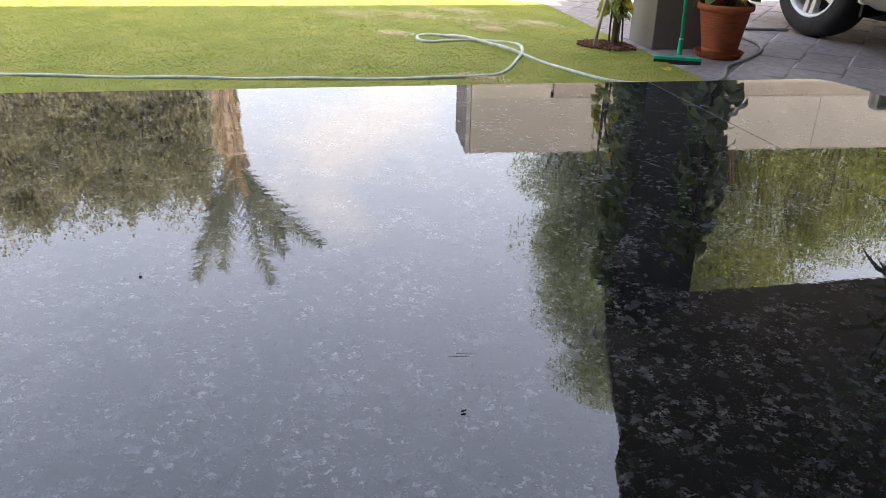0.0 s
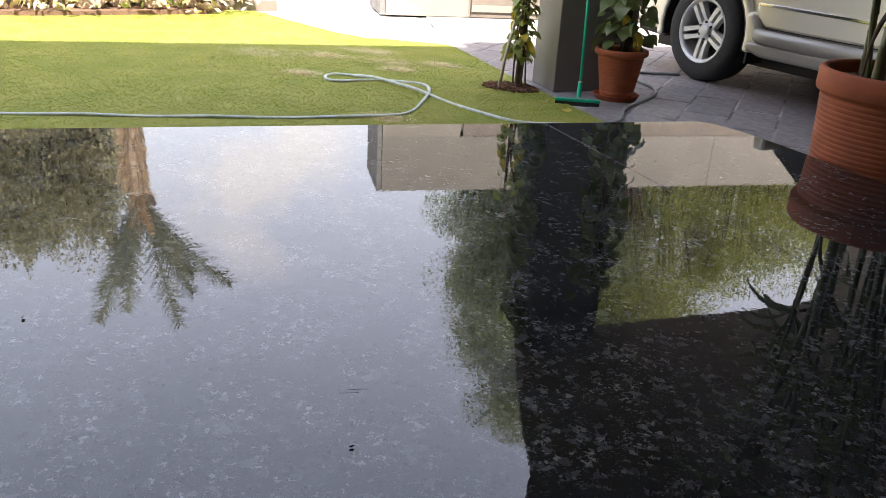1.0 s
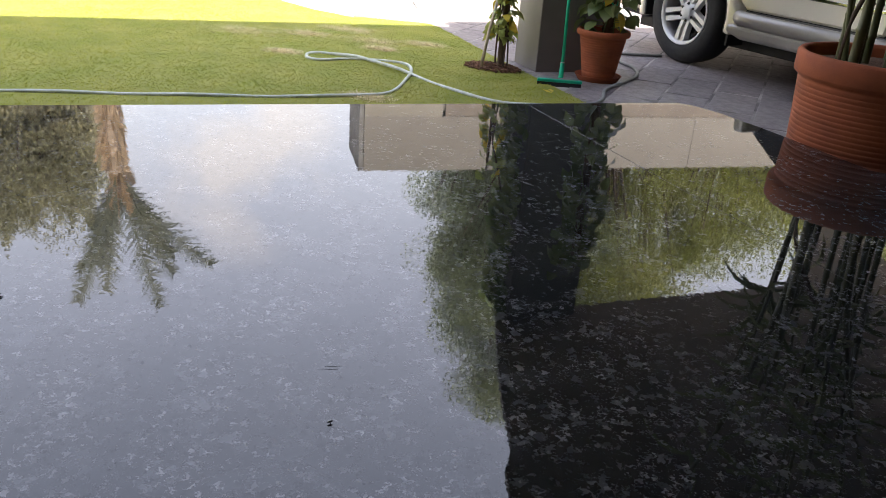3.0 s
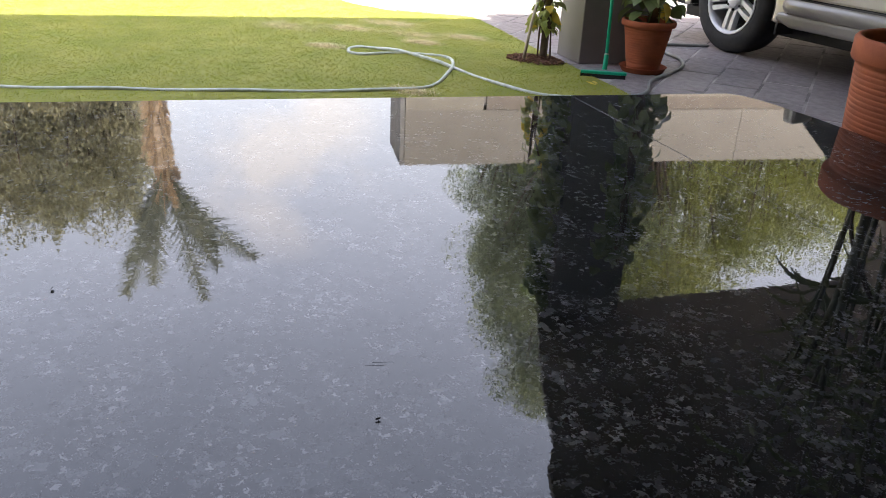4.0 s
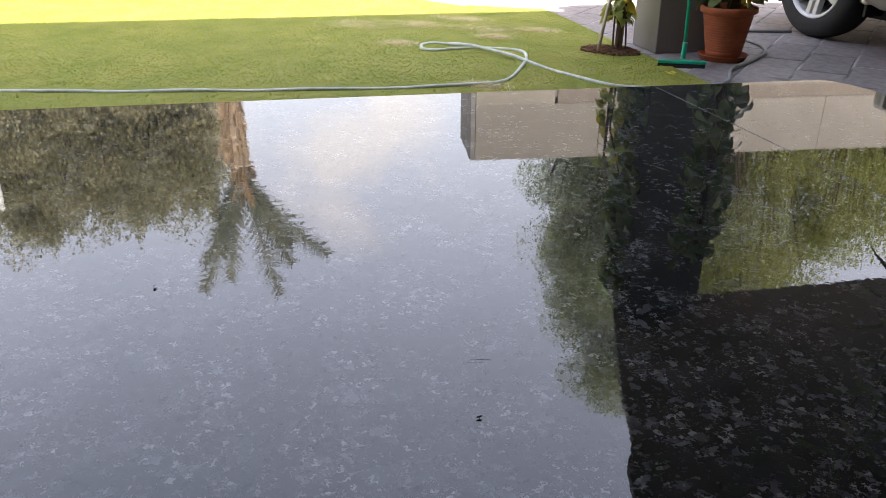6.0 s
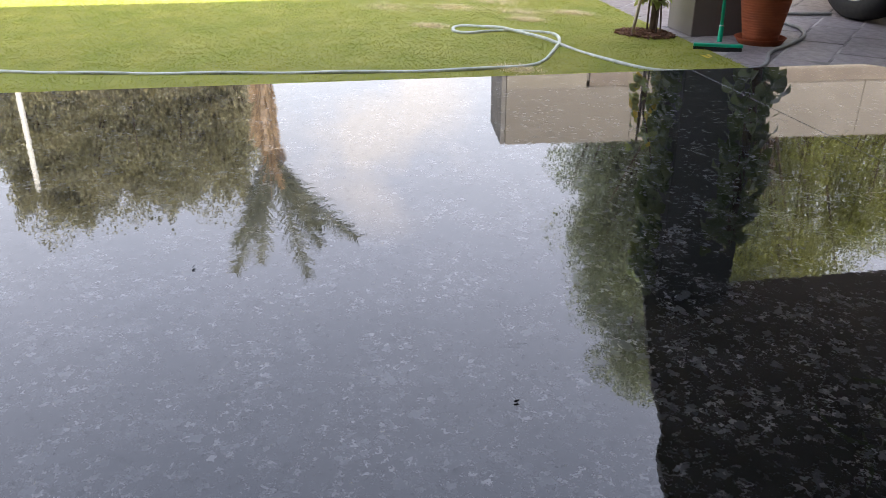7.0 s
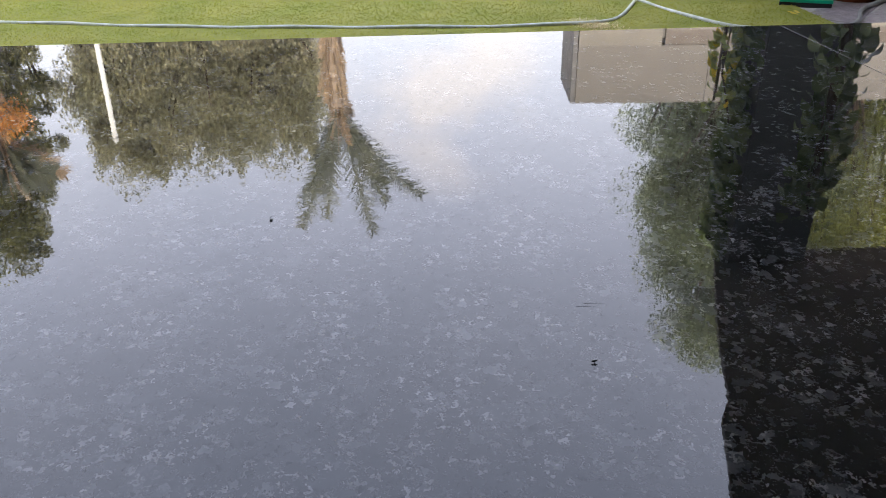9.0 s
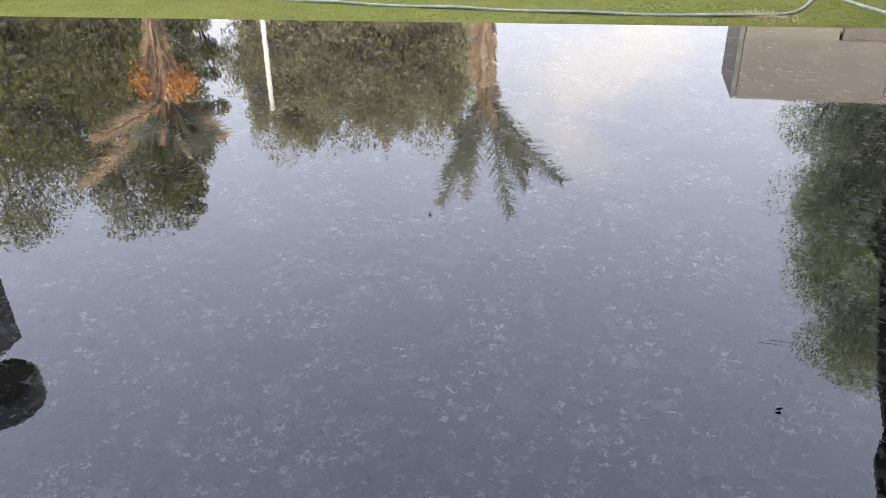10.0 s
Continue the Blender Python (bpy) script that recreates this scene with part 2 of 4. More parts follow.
M_FROND = mat("palm_frond", (0.115, 0.124, 0.085), 0.5, color2=(0.165, 0.168, 0.115), scale=2, island=0.3, trans=0.2)
M_FROND_DRY = mat("dry_palm_frond", (0.42, 0.31, 0.20), 0.8, color2=(0.32, 0.22, 0.13), scale=3, island=0.3, trans=0.2)
M_DATE = mat("orange_dates", (0.62, 0.30, 0.06), 0.5, color2=(0.50, 0.22, 0.05), scale=20, island=0.2)
M_BAMBOO = mat("bamboo_stem", (0.075, 0.088, 0.030), 0.38, color2=(0.120, 0.115, 0.050), scale=10, stain=0.2, stain_scale=5)
M_WHITE = mat("white_paint", (0.52, 0.51, 0.47), 0.5, color2=(0.45, 0.44, 0.40), scale=3)
M_PAINT = mat("champagne_metallic", (0.88, 0.82, 0.69), 0.26, 0.18, color2=(0.86, 0.80, 0.67), scale=2)
M_BOARD = mat("silver_grey_trim", (0.40, 0.375, 0.33), 0.32, 0.4, color2=(0.36, 0.34, 0.30), scale=3)
# dark grey puts the shaded groove below the doors into the sill's colour
M_SILL_SHADE = mat("sill_shade_grey", (0.17, 0.165, 0.155), 0.45, color2=(0.19, 0.185, 0.175), scale=20)
M_BLACK = mat("black_plastic", (0.012, 0.012, 0.012), 0.6, color2=(0.02, 0.02, 0.02), scale=20)
M_CHROME = mat("chrome", (0.80, 0.80, 0.79), 0.12, 1.0)
M_ALLOY = mat("alloy", (0.64, 0.645, 0.65), 0.42, 0.35, color2=(0.60, 0.59, 0.57), scale=8)
M_GLASS = mat("tinted_glass", (0.02, 0.022, 0.022), 0.04, spec=0.7)
M_LAMP = mat("headlamp_lens", (0.55, 0.57, 0.58), 0.1, 0.3)
M_RED = mat("tail_lens", (0.35, 0.01, 0.01), 0.15)
M_ROCK = mat("garden_rock", (0.42, 0.33, 0.25), 0.9, color2=(0.26, 0.18, 0.13), scale=5, bump=0.8, bump_scale=9)
M_MULCH = mat("bark_mulch", (0.20, 0.10, 0.055), 0.95, color2=(0.11, 0.055, 0.035), scale=30, island=0.4)
M_MOSS = mat("moss_pole", (0.14, 0.085, 0.05), 0.95, color2=(0.09, 0.055, 0.03), scale=40, bump=0.9, bump_scale=90)
M_STAKE = mat("wooden_stake", (0.55, 0.47, 0.37), 0.8, color2=(0.44, 0.37, 0.28), scale=12)
M_DEBRIS = mat("dark_debris", (0.015, 0.013, 0.012), 0.8)


# ---- mesh helpers ----
class MB:
    """Vertices and faces gathered in world places."""

    def __init__(self):
        self.v, self.f = [], []

    def add(self, verts, faces):
        k = len(self.v)
        self.v.extend(tuple(p) for p in verts)
        self.f.extend(tuple(i + k for i in f) for f in faces)
        return self

    def box(self, c, s, rz=0.0, m=None):
        m = m if m is not None else Matrix.Translation(c) @ Matrix.Rotation(radians(rz), 4, "Z")
        vs = [m @ Vector((x * s[0] / 2, y * s[1] / 2, z * s[2] / 2)) for z in (-1, 1) for y in (-1, 1) for x in (-1, 1)]
        return self.add(vs, [(0, 2, 3, 1), (4, 5, 7, 6), (0, 1, 5, 4), (2, 6, 7, 3), (0, 4, 6, 2), (1, 3, 7, 5)])

    def prism(self, pts, z0, z1):
        k = len(pts)
        vs = [(p[0], p[1], z0) for p in pts] + [(p[0], p[1], z1) for p in pts]
        fs = [tuple(range(k - 1, -1, -1)), tuple(range(k, 2 * k))]
        fs += [(i, (i + 1) % k, k + (i + 1) % k, k + i) for i in range(k)]
        return self.add(vs, fs)

    def lathe(self, c, prof, seg=32, m=None):
        m = m if m is not None else Matrix.Translation(c)
        vs = [m @ Vector((r * math.cos(2 * math.pi * i / seg), r * math.sin(2 * math.pi * i / seg), z)) for r, z in prof for i in range(seg)]
        fs = [(a * seg + i, a * seg + (i + 1) % seg, (a + 1) * seg + (i + 1) % seg, (a + 1) * seg + i)
              for a in range(len(prof) - 1) for i in range(seg)]
        return self.add(vs, fs)

    def tube(self, pts, r, seg=8, cap=True):
        pts = [Vector(p) for p in pts]
        rs = r if isinstance(r, (list, tuple)) else [r] * len(pts)
        vs, fs = [], []
        side = None
        for i, p in enumerate(pts):
            d = (pts[min(i + 1, len(pts) - 1)] - pts[max(i - 1, 0)]).normalized()
            if side is None:
                side = d.orthogonal().normalized()
            side = (side - d * side.dot(d)).normalized()
            up = d.cross(side)
            vs += [p + (side * math.cos(a) + up * math.sin(a)) * rs[i] for a in (2 * math.pi * k / seg for k in range(seg))]
        fs = [(a * seg + i, a * seg + (i + 1) % seg, (a + 1) * seg + (i + 1) % seg, (a + 1) * seg + i)
              for a in range(len(pts) - 1) for i in range(seg)]
        if cap:
            fs += [tuple(range(seg - 1, -1, -1)), tuple((len(pts) - 1) * seg + i for i in range(seg))]
        return self.add(vs, fs)

    def mesh(self, name, origin=(0, 0, 0), smooth=False):
        me = bpy.data.meshes.new(name)
        o = origin
        me.from_pydata([(p[0] - o[0], p[1] - o[1], p[2] - o[2]) for p in self.v], [], self.f)
        if smooth:
            me.polygons.foreach_set("use_smooth", [True] * len(me.polygons))
        me.update()
        return me


def spline(pts, step=8):
    """Points of a smooth line through the given ones."""
    pts = [Vector(p) for p in pts]
    out = []
    for i in range(len(pts) - 1):
        a, b, c, d = pts[max(i - 1, 0)], pts[i], pts[i + 1], pts[min(i + 2, len(pts) - 1)]
        for k in range(step):
            t = k / step
            out.append(0.5 * ((2 * b) + (c - a) * t + (2 * a - 5 * b + 4 * c - d) * t * t + (3 * b - a - 3 * c + d) * t ** 3))
    return out + [pts[-1]]


def thing(name, at, label, category, group="", kind=""):
    ob = new(name)
    ob.location = at
    ob.empty_display_size = 0.1
    return tagged(ob, label, category, group, kind)


def part(name, mb, material, parent=None, label="", smooth=False, bevel=0.0, seg=2):
    o = Vector((0, 0, 0))
    p = parent
    while p is not None:
        o = o + Vector(p.location)
        p = p.parent
    ob = new(name, mb.mesh(name, o, smooth))
    ob.data.materials.append(material)
    if parent is not None:
        ob.parent = parent
    if bevel > 0:
        b = ob.modifiers.new("bevel", "BEVEL")
        b.width, b.segments, b.limit_method, b.angle_limit = bevel, seg, "ANGLE", radians(40)
    if label:
        ob["label"] = label
    return ob


def solid(name, mb, material, label="", category="", group="", kind="", smooth=False, bevel=0.0, seg=2):
    return tagged(part(name, mb, material, None, "", smooth, bevel, seg), label, category, group, kind)


def leaves(mb, centres, size, rng, flat=0.0, aspect=0.45, droop=0.0):
    """Diamond leaves at the given places, turned at random."""
    k = len(centres)
    c = np.asarray(centres, float)
    a = rng.normal(size=(k, 3))
    a[:, 2] = a[:, 2] * (1 - flat) - droop
    a /= np.linalg.norm(a, axis=1)[:, None]
    b = np.cross(a, rng.normal(size=(k, 3)))
    b /= np.linalg.norm(b, axis=1)[:, None]
    s = size * rng.uniform(0.6, 1.3, (k, 1))
    v = np.stack([c - a * s * 0.5, c + b * s * aspect * 0.5, c + a * s * 0.5, c - b * s * aspect * 0.5], 1).reshape(-1, 3)
    base = len(mb.v)
    mb.v.extend(map(tuple, v.tolist()))
    mb.f.extend((base + 4 * i, base + 4 * i + 1, base + 4 * i + 2, base + 4 * i + 3) for i in range(k))
    return mb


def tree(at, height, crown_base, radius, material, label, seed, n=36000, leaf=0.088, clumps=110, lean=(0, 0), squash=1.0):
    r = np.random.default_rng(seed)
    t = thing("tree", at, label, "tree")
    x, y, z = at
    trunk = MB()
    top = Vector((x + lean[0], y + lean[1], crown_base + (height - crown_base) * 0.6))
    mid = Vector((x + lean[0] * 0.3, y + lean[1] * 0.3, crown_base * 0.6))
    line = spline([(x, y, z), mid, top], 6)
    trunk.tube(line, [max(0.03, 0.04 * radius + 0.05 - 0.008 * i) for i in range(len(line))], 8)
    cc = np.array([x + lean[0], y + lean[1], (height + crown_base) / 2])
    rad = np.array([radius, radius, (height - crown_base) / 2])
    cl = []
    for _ in range(clumps):
        d = r.normal(size=3)
        d /= np.linalg.norm(d)
        cl.append(cc + d * rad * r.uniform(0.35, 0.92) ** 0.8)
    for p in cl[::4]:
        q = Vector(p.tolist())
        s = line[len(line) // 2 + 1]
        trunk.tube(spline([s, (s + q) / 2 + Vector((0, 0, 0.2)), q], 4), [0.05, 0.045, 0.04, 0.036, 0.03, 0.027, 0.022, 0.017, 0.01], 5)
    part("trunk", trunk, M_BARK, t, smooth=True)
    crown = MB()
    pts = []
    for p in cl:
        k = n // clumps
        d = r.normal(size=(k, 3))
        d /= np.linalg.norm(d, axis=1)[:, None]
        cr = radius * r.uniform(0.26, 0.42)
        pts.append(p + d * (r.uniform(0, 1, (k, 1)) ** 0.28) * cr * np.array([1, 1, 0.8 * squash]))
    leaves(crown, np.concatenate(pts), leaf, r, droop=0.3)
    part("crown", crown, material, t)
    return t


# ---- large structure ----
def poly(uns):
    return [W(u, n)[:2] for u, n in uns]


LAWN_EDGE = [(-0.85, 4.53), (-1.18, 4.97), (-2.34, 6.19), (-2.92, 6.84), (-3.36, 7.30), (-3.50, 7.40), (-3.66, 7.38), (-4.40, 7.21), (-4.9, 7.34),
             (-5.39, 7.58), (-6.10, 7.93), (-6.84, 8.30), (-7.6, 9.0)]
LAWN = LAWN_EDGE + [W(-2.0, 12.2)[:2], W(-22, 12.2)[:2], W(-22, 1.9)[:2], W(1.0, 1.9)[:2]]

ground = solid("ground", MB().prism([(-600, -600), (600, -600), (600, 600), (-600, 600)], -0.4, -0.03), M_CONC,
               "pale sunlit paving running out to the distance", "ground", kind="structure")
lawn = solid("lawn", MB().prism(LAWN, -0.2, 0.008), M_LAWN, "short green lawn with a few dry patches", "lawn", kind="structure")

# raised terrace: masonry body and two polished slabs with a joint between them
JU = lambda n: 0.828 + (2.491 - n) * 0.147
FRONT = lambda u: 2.448 + 0.046 * u
CORNER = [(1.40, FRONT(1.40)), (1.54, 2.520), (1.59, 2.480), (1.622, 2.420), (1.650, 2.340), (1.697, 2.150), (1.726, 1.980), (1.780, 1.600), (1.81, 1.565),
          (1.88, 1.560), (6.0, 1.70)]
body_pts = poly([(-11, FRONT(-11) - 0.03)] + [(u - 0.03, n - 0.03) for u, n in CORNER] + [(5.97, -1.9), (-11, -1.9)])
terrace = thing("terrace", W(0, 0), "raised terrace faced with polished dark granite", "terrace", kind="structure")
part("plinth", MB().prism(body_pts, 0.0, 0.488), M_STONE_DARK, terrace)
JF = 2.487
part("slab", MB().prism(poly([(-11, FRONT(-11)), (JU(JF) - 0.0013, JF), (JU(-1.9) - 0.0013, -1.9), (-11, -1.9)]), 0.49, 0.53), M_GRANITE, terrace,
     bevel=0.001)
part("slab", MB().prism(poly([(JU(JF) + 0.0013, JF)] + CORNER + [(6.0, -1.9), (JU(-1.9) + 0.0013, -1.9)]), 0.49, 0.53), M_GRANITE, terrace, bevel=0.001)
part("joint", MB().prism(poly([(JU(2.482) - 0.0014, 2.482), (JU(2.482) + 0.0014, 2.482), (JU(-1.9) + 0.0014, -1.9), (JU(-1.9) - 0.0014, -1.9)]),
                         0.489, 0.5285), M_JOINT, terrace)

# unseen house added behind the camera; its high roof shades the near lawn
house = thing("house", W(-1, -2.1), "unseen dark brown rendered house mass added to shade the terrace and lawn", "house")
part("wall", MB().box(W(-1, -2.1, 3.8), (26, 0.4, 7.6), ROT), M_RENDER, house)
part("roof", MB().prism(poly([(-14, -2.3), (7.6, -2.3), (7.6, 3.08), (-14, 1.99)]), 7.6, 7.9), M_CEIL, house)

# three unseen side walls added to block light from terrace and pots
part("wall", MB().box(W(7.3, 1.70, 2.05), (0.3, 7.2, 4.1), ROT), M_RENDER, house)
part("wall", MB().box(W(2.42, -0.27, 1.97), (0.4, 3.2, 2.88), ROT), M_RENDER, house)
part("wall", MB().box(W(-7.2, 0.1, 3.8), (0.3, 4.8, 7.6), ROT), M_RENDER, house)

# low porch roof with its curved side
# the left part, out to u -2.4, is unseen and added to dim the terrace
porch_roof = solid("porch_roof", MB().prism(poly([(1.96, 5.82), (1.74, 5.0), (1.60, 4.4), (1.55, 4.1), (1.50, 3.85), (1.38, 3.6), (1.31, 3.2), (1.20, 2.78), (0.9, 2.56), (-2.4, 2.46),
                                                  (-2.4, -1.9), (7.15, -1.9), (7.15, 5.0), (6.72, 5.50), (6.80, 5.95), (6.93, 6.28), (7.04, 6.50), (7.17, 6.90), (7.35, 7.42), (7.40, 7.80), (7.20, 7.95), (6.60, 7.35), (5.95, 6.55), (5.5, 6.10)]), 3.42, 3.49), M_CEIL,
                   "low porch roof with a brown painted soffit, its left part added unseen", "roof", kind="structure")


def porch_column(pts, z1, label):
    t = thing("porch_column", (*[sum(p[i] for p in pts) / len(pts) for i in (0, 1)], 0), label, "column", kind="structure")
    part("shaft", MB().prism(pts, 0.0, z1), M_COLUMN, t, bevel=0.008)
    return t


CM = Vector((-1.772, 5.75, 0))
fu, cl = Vector((0.77, 0.638, 0)), Vector((-0.289, 0.295, 0))
porch_column([tuple(CM)[:2], tuple(CM + fu * 0.69)[:2], tuple(CM + fu * 0.69 + cl)[:2], tuple(CM + cl)[:2]], 3.42,
             "square charcoal painted column carrying the porch roof")
lc = porch_column(poly([(-5.20, 3.05), (-4.60, 3.05), (-4.60, 3.65), (-5.20, 3.65)]), 3.30, "dark column with a round cap at the lawn's side")
part("cap", MB().lathe(W(-4.44, 3.16, 3.30), [(0, 0), (0.25, 0), (0.27, 0.03), (0.27, 0.20), (0.25, 0.23), (0, 0.23)], 40), M_COLUMN, lc, "round dark cap", smooth=False)

# sunlit gate wall beyond the paving
gate_wall = thing("gate_wall", W(4.8, 10.95), "tall beige clad wall with a gate opening", "wall", kind="structure")
part("side_face", MB().box(W(1.30, 11.25, 1.81), (0.06, 1.16, 3.62), ROT), M_STONE_DARK, gate_wall, "rough grey stone end of the wall")
part("core", MB().box(W(4.83, 11.26, 1.80), (7.0, 1.10, 3.60), ROT), M_BEIGE, gate_wall)
for k, (u0, u1) in enumerate(((1.34, 3.20), (3.204, 4.95), (4.954, 6.70), (6.704, 8.34))):
    for z0, z1 in ((2.78, 3.62),):
        part("panel", MB().box(W((u0 + u1) / 2, 10.68, (z0 + z1) / 2), (u1 - u0, 0.05, z1 - z0), ROT), M_BEIGE, gate_wall, bevel=0.004)
part("pier", MB().box(W(1.92, 10.67, 1.388), (1.16, 0.07, 2.776), ROT), M_BEIGE2, gate_wall, "pale pier beside the gate", bevel=0.004)
part("gate", MB().box(W(5.45, 10.684, 1.388), (5.8, 0.05, 2.776), ROT), M_BROWN, gate_wall, "brown panelled gate")
for k in range(5):
    part("rail", MB().box(W(5.45, 10.650, 0.12 + k * 0.6), (5.8, 0.03, 0.09), ROT), M_BEIGE2, gate_wall)


# ---- car ----
CAR_AT, CAR_TURN = (1.017, 6.993), 141.1


def build_car():
    car = new("suv")
    tagged(car, "champagne silver off-road car parked on slate pavers", "car")

    def cpart(name, mb, m, parent=car, label="", smooth=False, bevel=0.0, seg=3):
        ob = new(name, mb.mesh(name, (0, 0, 0), smooth))
        ob.data.materials.append(m)
        ob.parent = parent
        if bevel:
            b = ob.modifiers.new("bevel", "BEVEL")
            b.width, b.segments, b.limit_method, b.angle_limit = bevel, seg, "ANGLE", radians(35)
        if label:
            ob["label"] = label
        return ob

    def side(pts, y0, y1):
        """A side outline (x, z) carried from y0 to y1."""
        k = len(pts)
        mb = MB()
        mb.add([(x, y0, z) for x, z in pts] + [(x, y1, z) for x, z in pts],
               [tuple(range(k)), tuple(range(2 * k - 1, k - 1, -1))] + [(i, k + i, k + (i + 1) % k, (i + 1) % k) for i in range(k)])
        return mb

    def arch(cx, r, n=12):
        return [(cx + r * math.cos(a), 0.40 + r * math.sin(a)) for a in (math.pi * (-0.06 + 1.12 * k / n) for k in range(n, -1, -1))]

    low = [(-2.36, 0.45), (-2.40, 0.75), (-2.36, 1.12), (1.05, 1.12), (1.35, 1.10), (2.10, 1.02), (2.28, 0.92), (2.34, 0.60), (2.26, 0.36)]
    low = low[:9] + [(x, z) for x, z in reversed(arch(1.40, 0.475))] + [(x, z) for x, z in reversed(arch(-1.39, 0.475))]
    body = cpart("body", side(low, -0.90, 0.90), M_PAINT, bevel=0.07, seg=4)
    cab = [(-2.30, 1.08), (-2.22, 1.66), (-1.9, 1.72), (-0.12, 1.73), (0.13, 1.68), (0.93, 1.08)]
    mb = side(cab, -0.84, 0.84)
    mb.v = [(x, y * (1 - 0.16 * max(0, z - 1.10) / 0.78), z) for x, y, z in mb.v]
    cpart("cabin", mb, M_PAINT, bevel=0.05)
    for s in (1, -1):
        for x0, x1, x2, x3 in ((-2.12, -2.08, -1.42, -1.42), (-1.36, -1.36, -0.45, -0.45), (-0.38, -0.38, 0.17, 0.765)):
            mb = MB()
            mb.add([(x0, s * 0.842, 1.16), (x3, s * 0.842, 1.16), (x2, s * 0.765, 1.60), (x1, s * 0.765, 1.60),
                    (x0, s * 0.80, 1.16), (x3, s * 0.80, 1.16), (x2, s * 0.70, 1.60), (x1, s * 0.70, 1.60)],
                   [(0, 1, 2, 3), (4, 7, 6, 5), (0, 4, 5, 1), (1, 5, 6, 2), (2, 6, 7, 3), (3, 7, 4, 0)])
            cpart("side_window", mb, M_GLASS)
    cpart("windscreen", MB().add([(0.88, -0.72, 1.17), (0.88, 0.72, 1.17), (0.24, 0.62, 1.62), (0.24, -0.62, 1.62)], [(0, 1, 2, 3)]), M_GLASS)
    for s in (1, -1):
        cpart("roof_rail", MB().tube([(-1.9, s * 0.62, 1.73), (-1.8, s * 0.62, 1.765), (-0.2, s * 0.62, 1.775), (-0.07, s * 0.62, 1.735)], 0.02, 8), M_ALLOY)
        # doors, proud of the body, with a chrome and black moulding
        for x0, x1 in ((-0.42, 0.86), (-1.30, -0.44)):
            cpart("door_seal", side([(x0 - 0.006, 0.55), (x0 + 0.036, 0.494), (x1 - 0.096, 0.499), (x1 - 0.008, 0.566), (x1 + 0.007, 0.70), (x1 + 0.007, 1.10), (x0 - 0.006, 1.10)],
                                    s * 0.890, s * 0.904), M_BLACK)
            d = cpart("door", side([(x0, 0.555), (x0 + 0.04, 0.50), (x1 - 0.10, 0.505), (x1 - 0.015, 0.57), (x1, 0.70), (x1, 1.10), (x0, 1.10)], s * 0.90, s * 0.918),
                      M_PAINT, bevel=0.012)
            cpart("moulding", side([(x0 + 0.035, 0.512), (x1 - 0.105, 0.517), (x1 - 0.025, 0.58), (x1 - 0.012, 0.665), (x0 + 0.02, 0.645)], s * 0.912, s * 0.936), M_PAINT, d,
                  "body-coloured rubbing strip", bevel=0.008)
            cpart("chrome_strip", side([(x0 + 0.02, 0.640), (x1 - 0.02, 0.660), (x1 - 0.02, 0.682), (x0 + 0.02, 0.662)], s * 0.920, s * 0.944), M_CHROME, d,
                  "bright chrome strip", bevel=0.004)
            cpart("handle", MB().box((x0 + 0.15, s * 0.935, 1.0), (0.18, 0.03, 0.035)), M_PAINT, d, bevel=0.01)
        # running board with grooves
        rb = cpart("running_board", side([(-0.88, 0.33), (-0.80, 0.30), (0.70, 0.30), (0.86, 0.345), (0.84, 0.40), (-0.84, 0.40)], s * 0.86, s * 1.02), M_BOARD,
                   bevel=0.03)
        for k in range(4):
            cpart("tread_rib", MB().box((0.0, s * (0.92 + k * 0.024), 0.402), (1.5, 0.016, 0.008)), M_BLACK, rb)
        cpart("sill", side([(-0.9, 0.40), (0.88, 0.40), (0.90, 0.50), (-0.9, 0.50)], s * 0.86, s * 0.912), M_SILL_SHADE, bevel=0.02)
        cpart("sill_flare", side([(0.94, 0.60), (0.91, 0.37), (0.84, 0.31), (0.64, 0.31), (0.62, 0.40), (0.76, 0.47), (0.85, 0.62)], s * 0.86, s * 0.975), M_PAINT, bevel=0.055, seg=5)
        cpart("step_bar", MB().tube(spline([(0.80, s * 0.93, 0.455), (0.755, s * 0.965, 0.450), (0.64, s * 0.985, 0.445), (0.0, s * 0.985, 0.440), (-0.70, s * 0.985, 0.440), (-0.86, s * 0.94, 0.445)], 6),
                                    [0.03, 0.043, 0.050, 0.053, 0.054, 0.054] + [0.054] * 19 + [0.052, 0.050, 0.046, 0.040, 0.032, 0.024], 14), M_BOARD, label="rounded silver-grey step bar", smooth=True)
        for cx in (1.40, -1.39):
            outer = arch(cx, 0.535, 16)
            inner = arch(cx, 0.470, 16)
            cpart("wheel_arch", side(outer + inner[::-1], s * 0.80, s * 0.945), M_PAINT, bevel=0.022)
            cpart("arch_liner", side(arch(cx, 0.472, 16) + arch(cx, 0.458, 16)[::-1], s * 0.45, s * 0.93), M_BLACK)
            w = new("wheel")
            w.parent = car
            w.location = (cx, s * 0.80, 0.398)
            rot = Matrix.Rotation(radians(-90 * s), 4, "X")
            tyre = MB().lathe(None, [(0.245, -0.13), (0.30, -0.135), (0.372, -0.125), (0.400, -0.10), (0.408, -0.05), (0.408, 0.05), (0.400, 0.095), (0.375, 0.122),
                                     (0.34, 0.128), (0.30, 0.132), (0.262, 0.124), (0.245, 0.11)], 56, rot)
            tob = cpart("tyre", tyre, M_RUBBER, w, smooth=True)
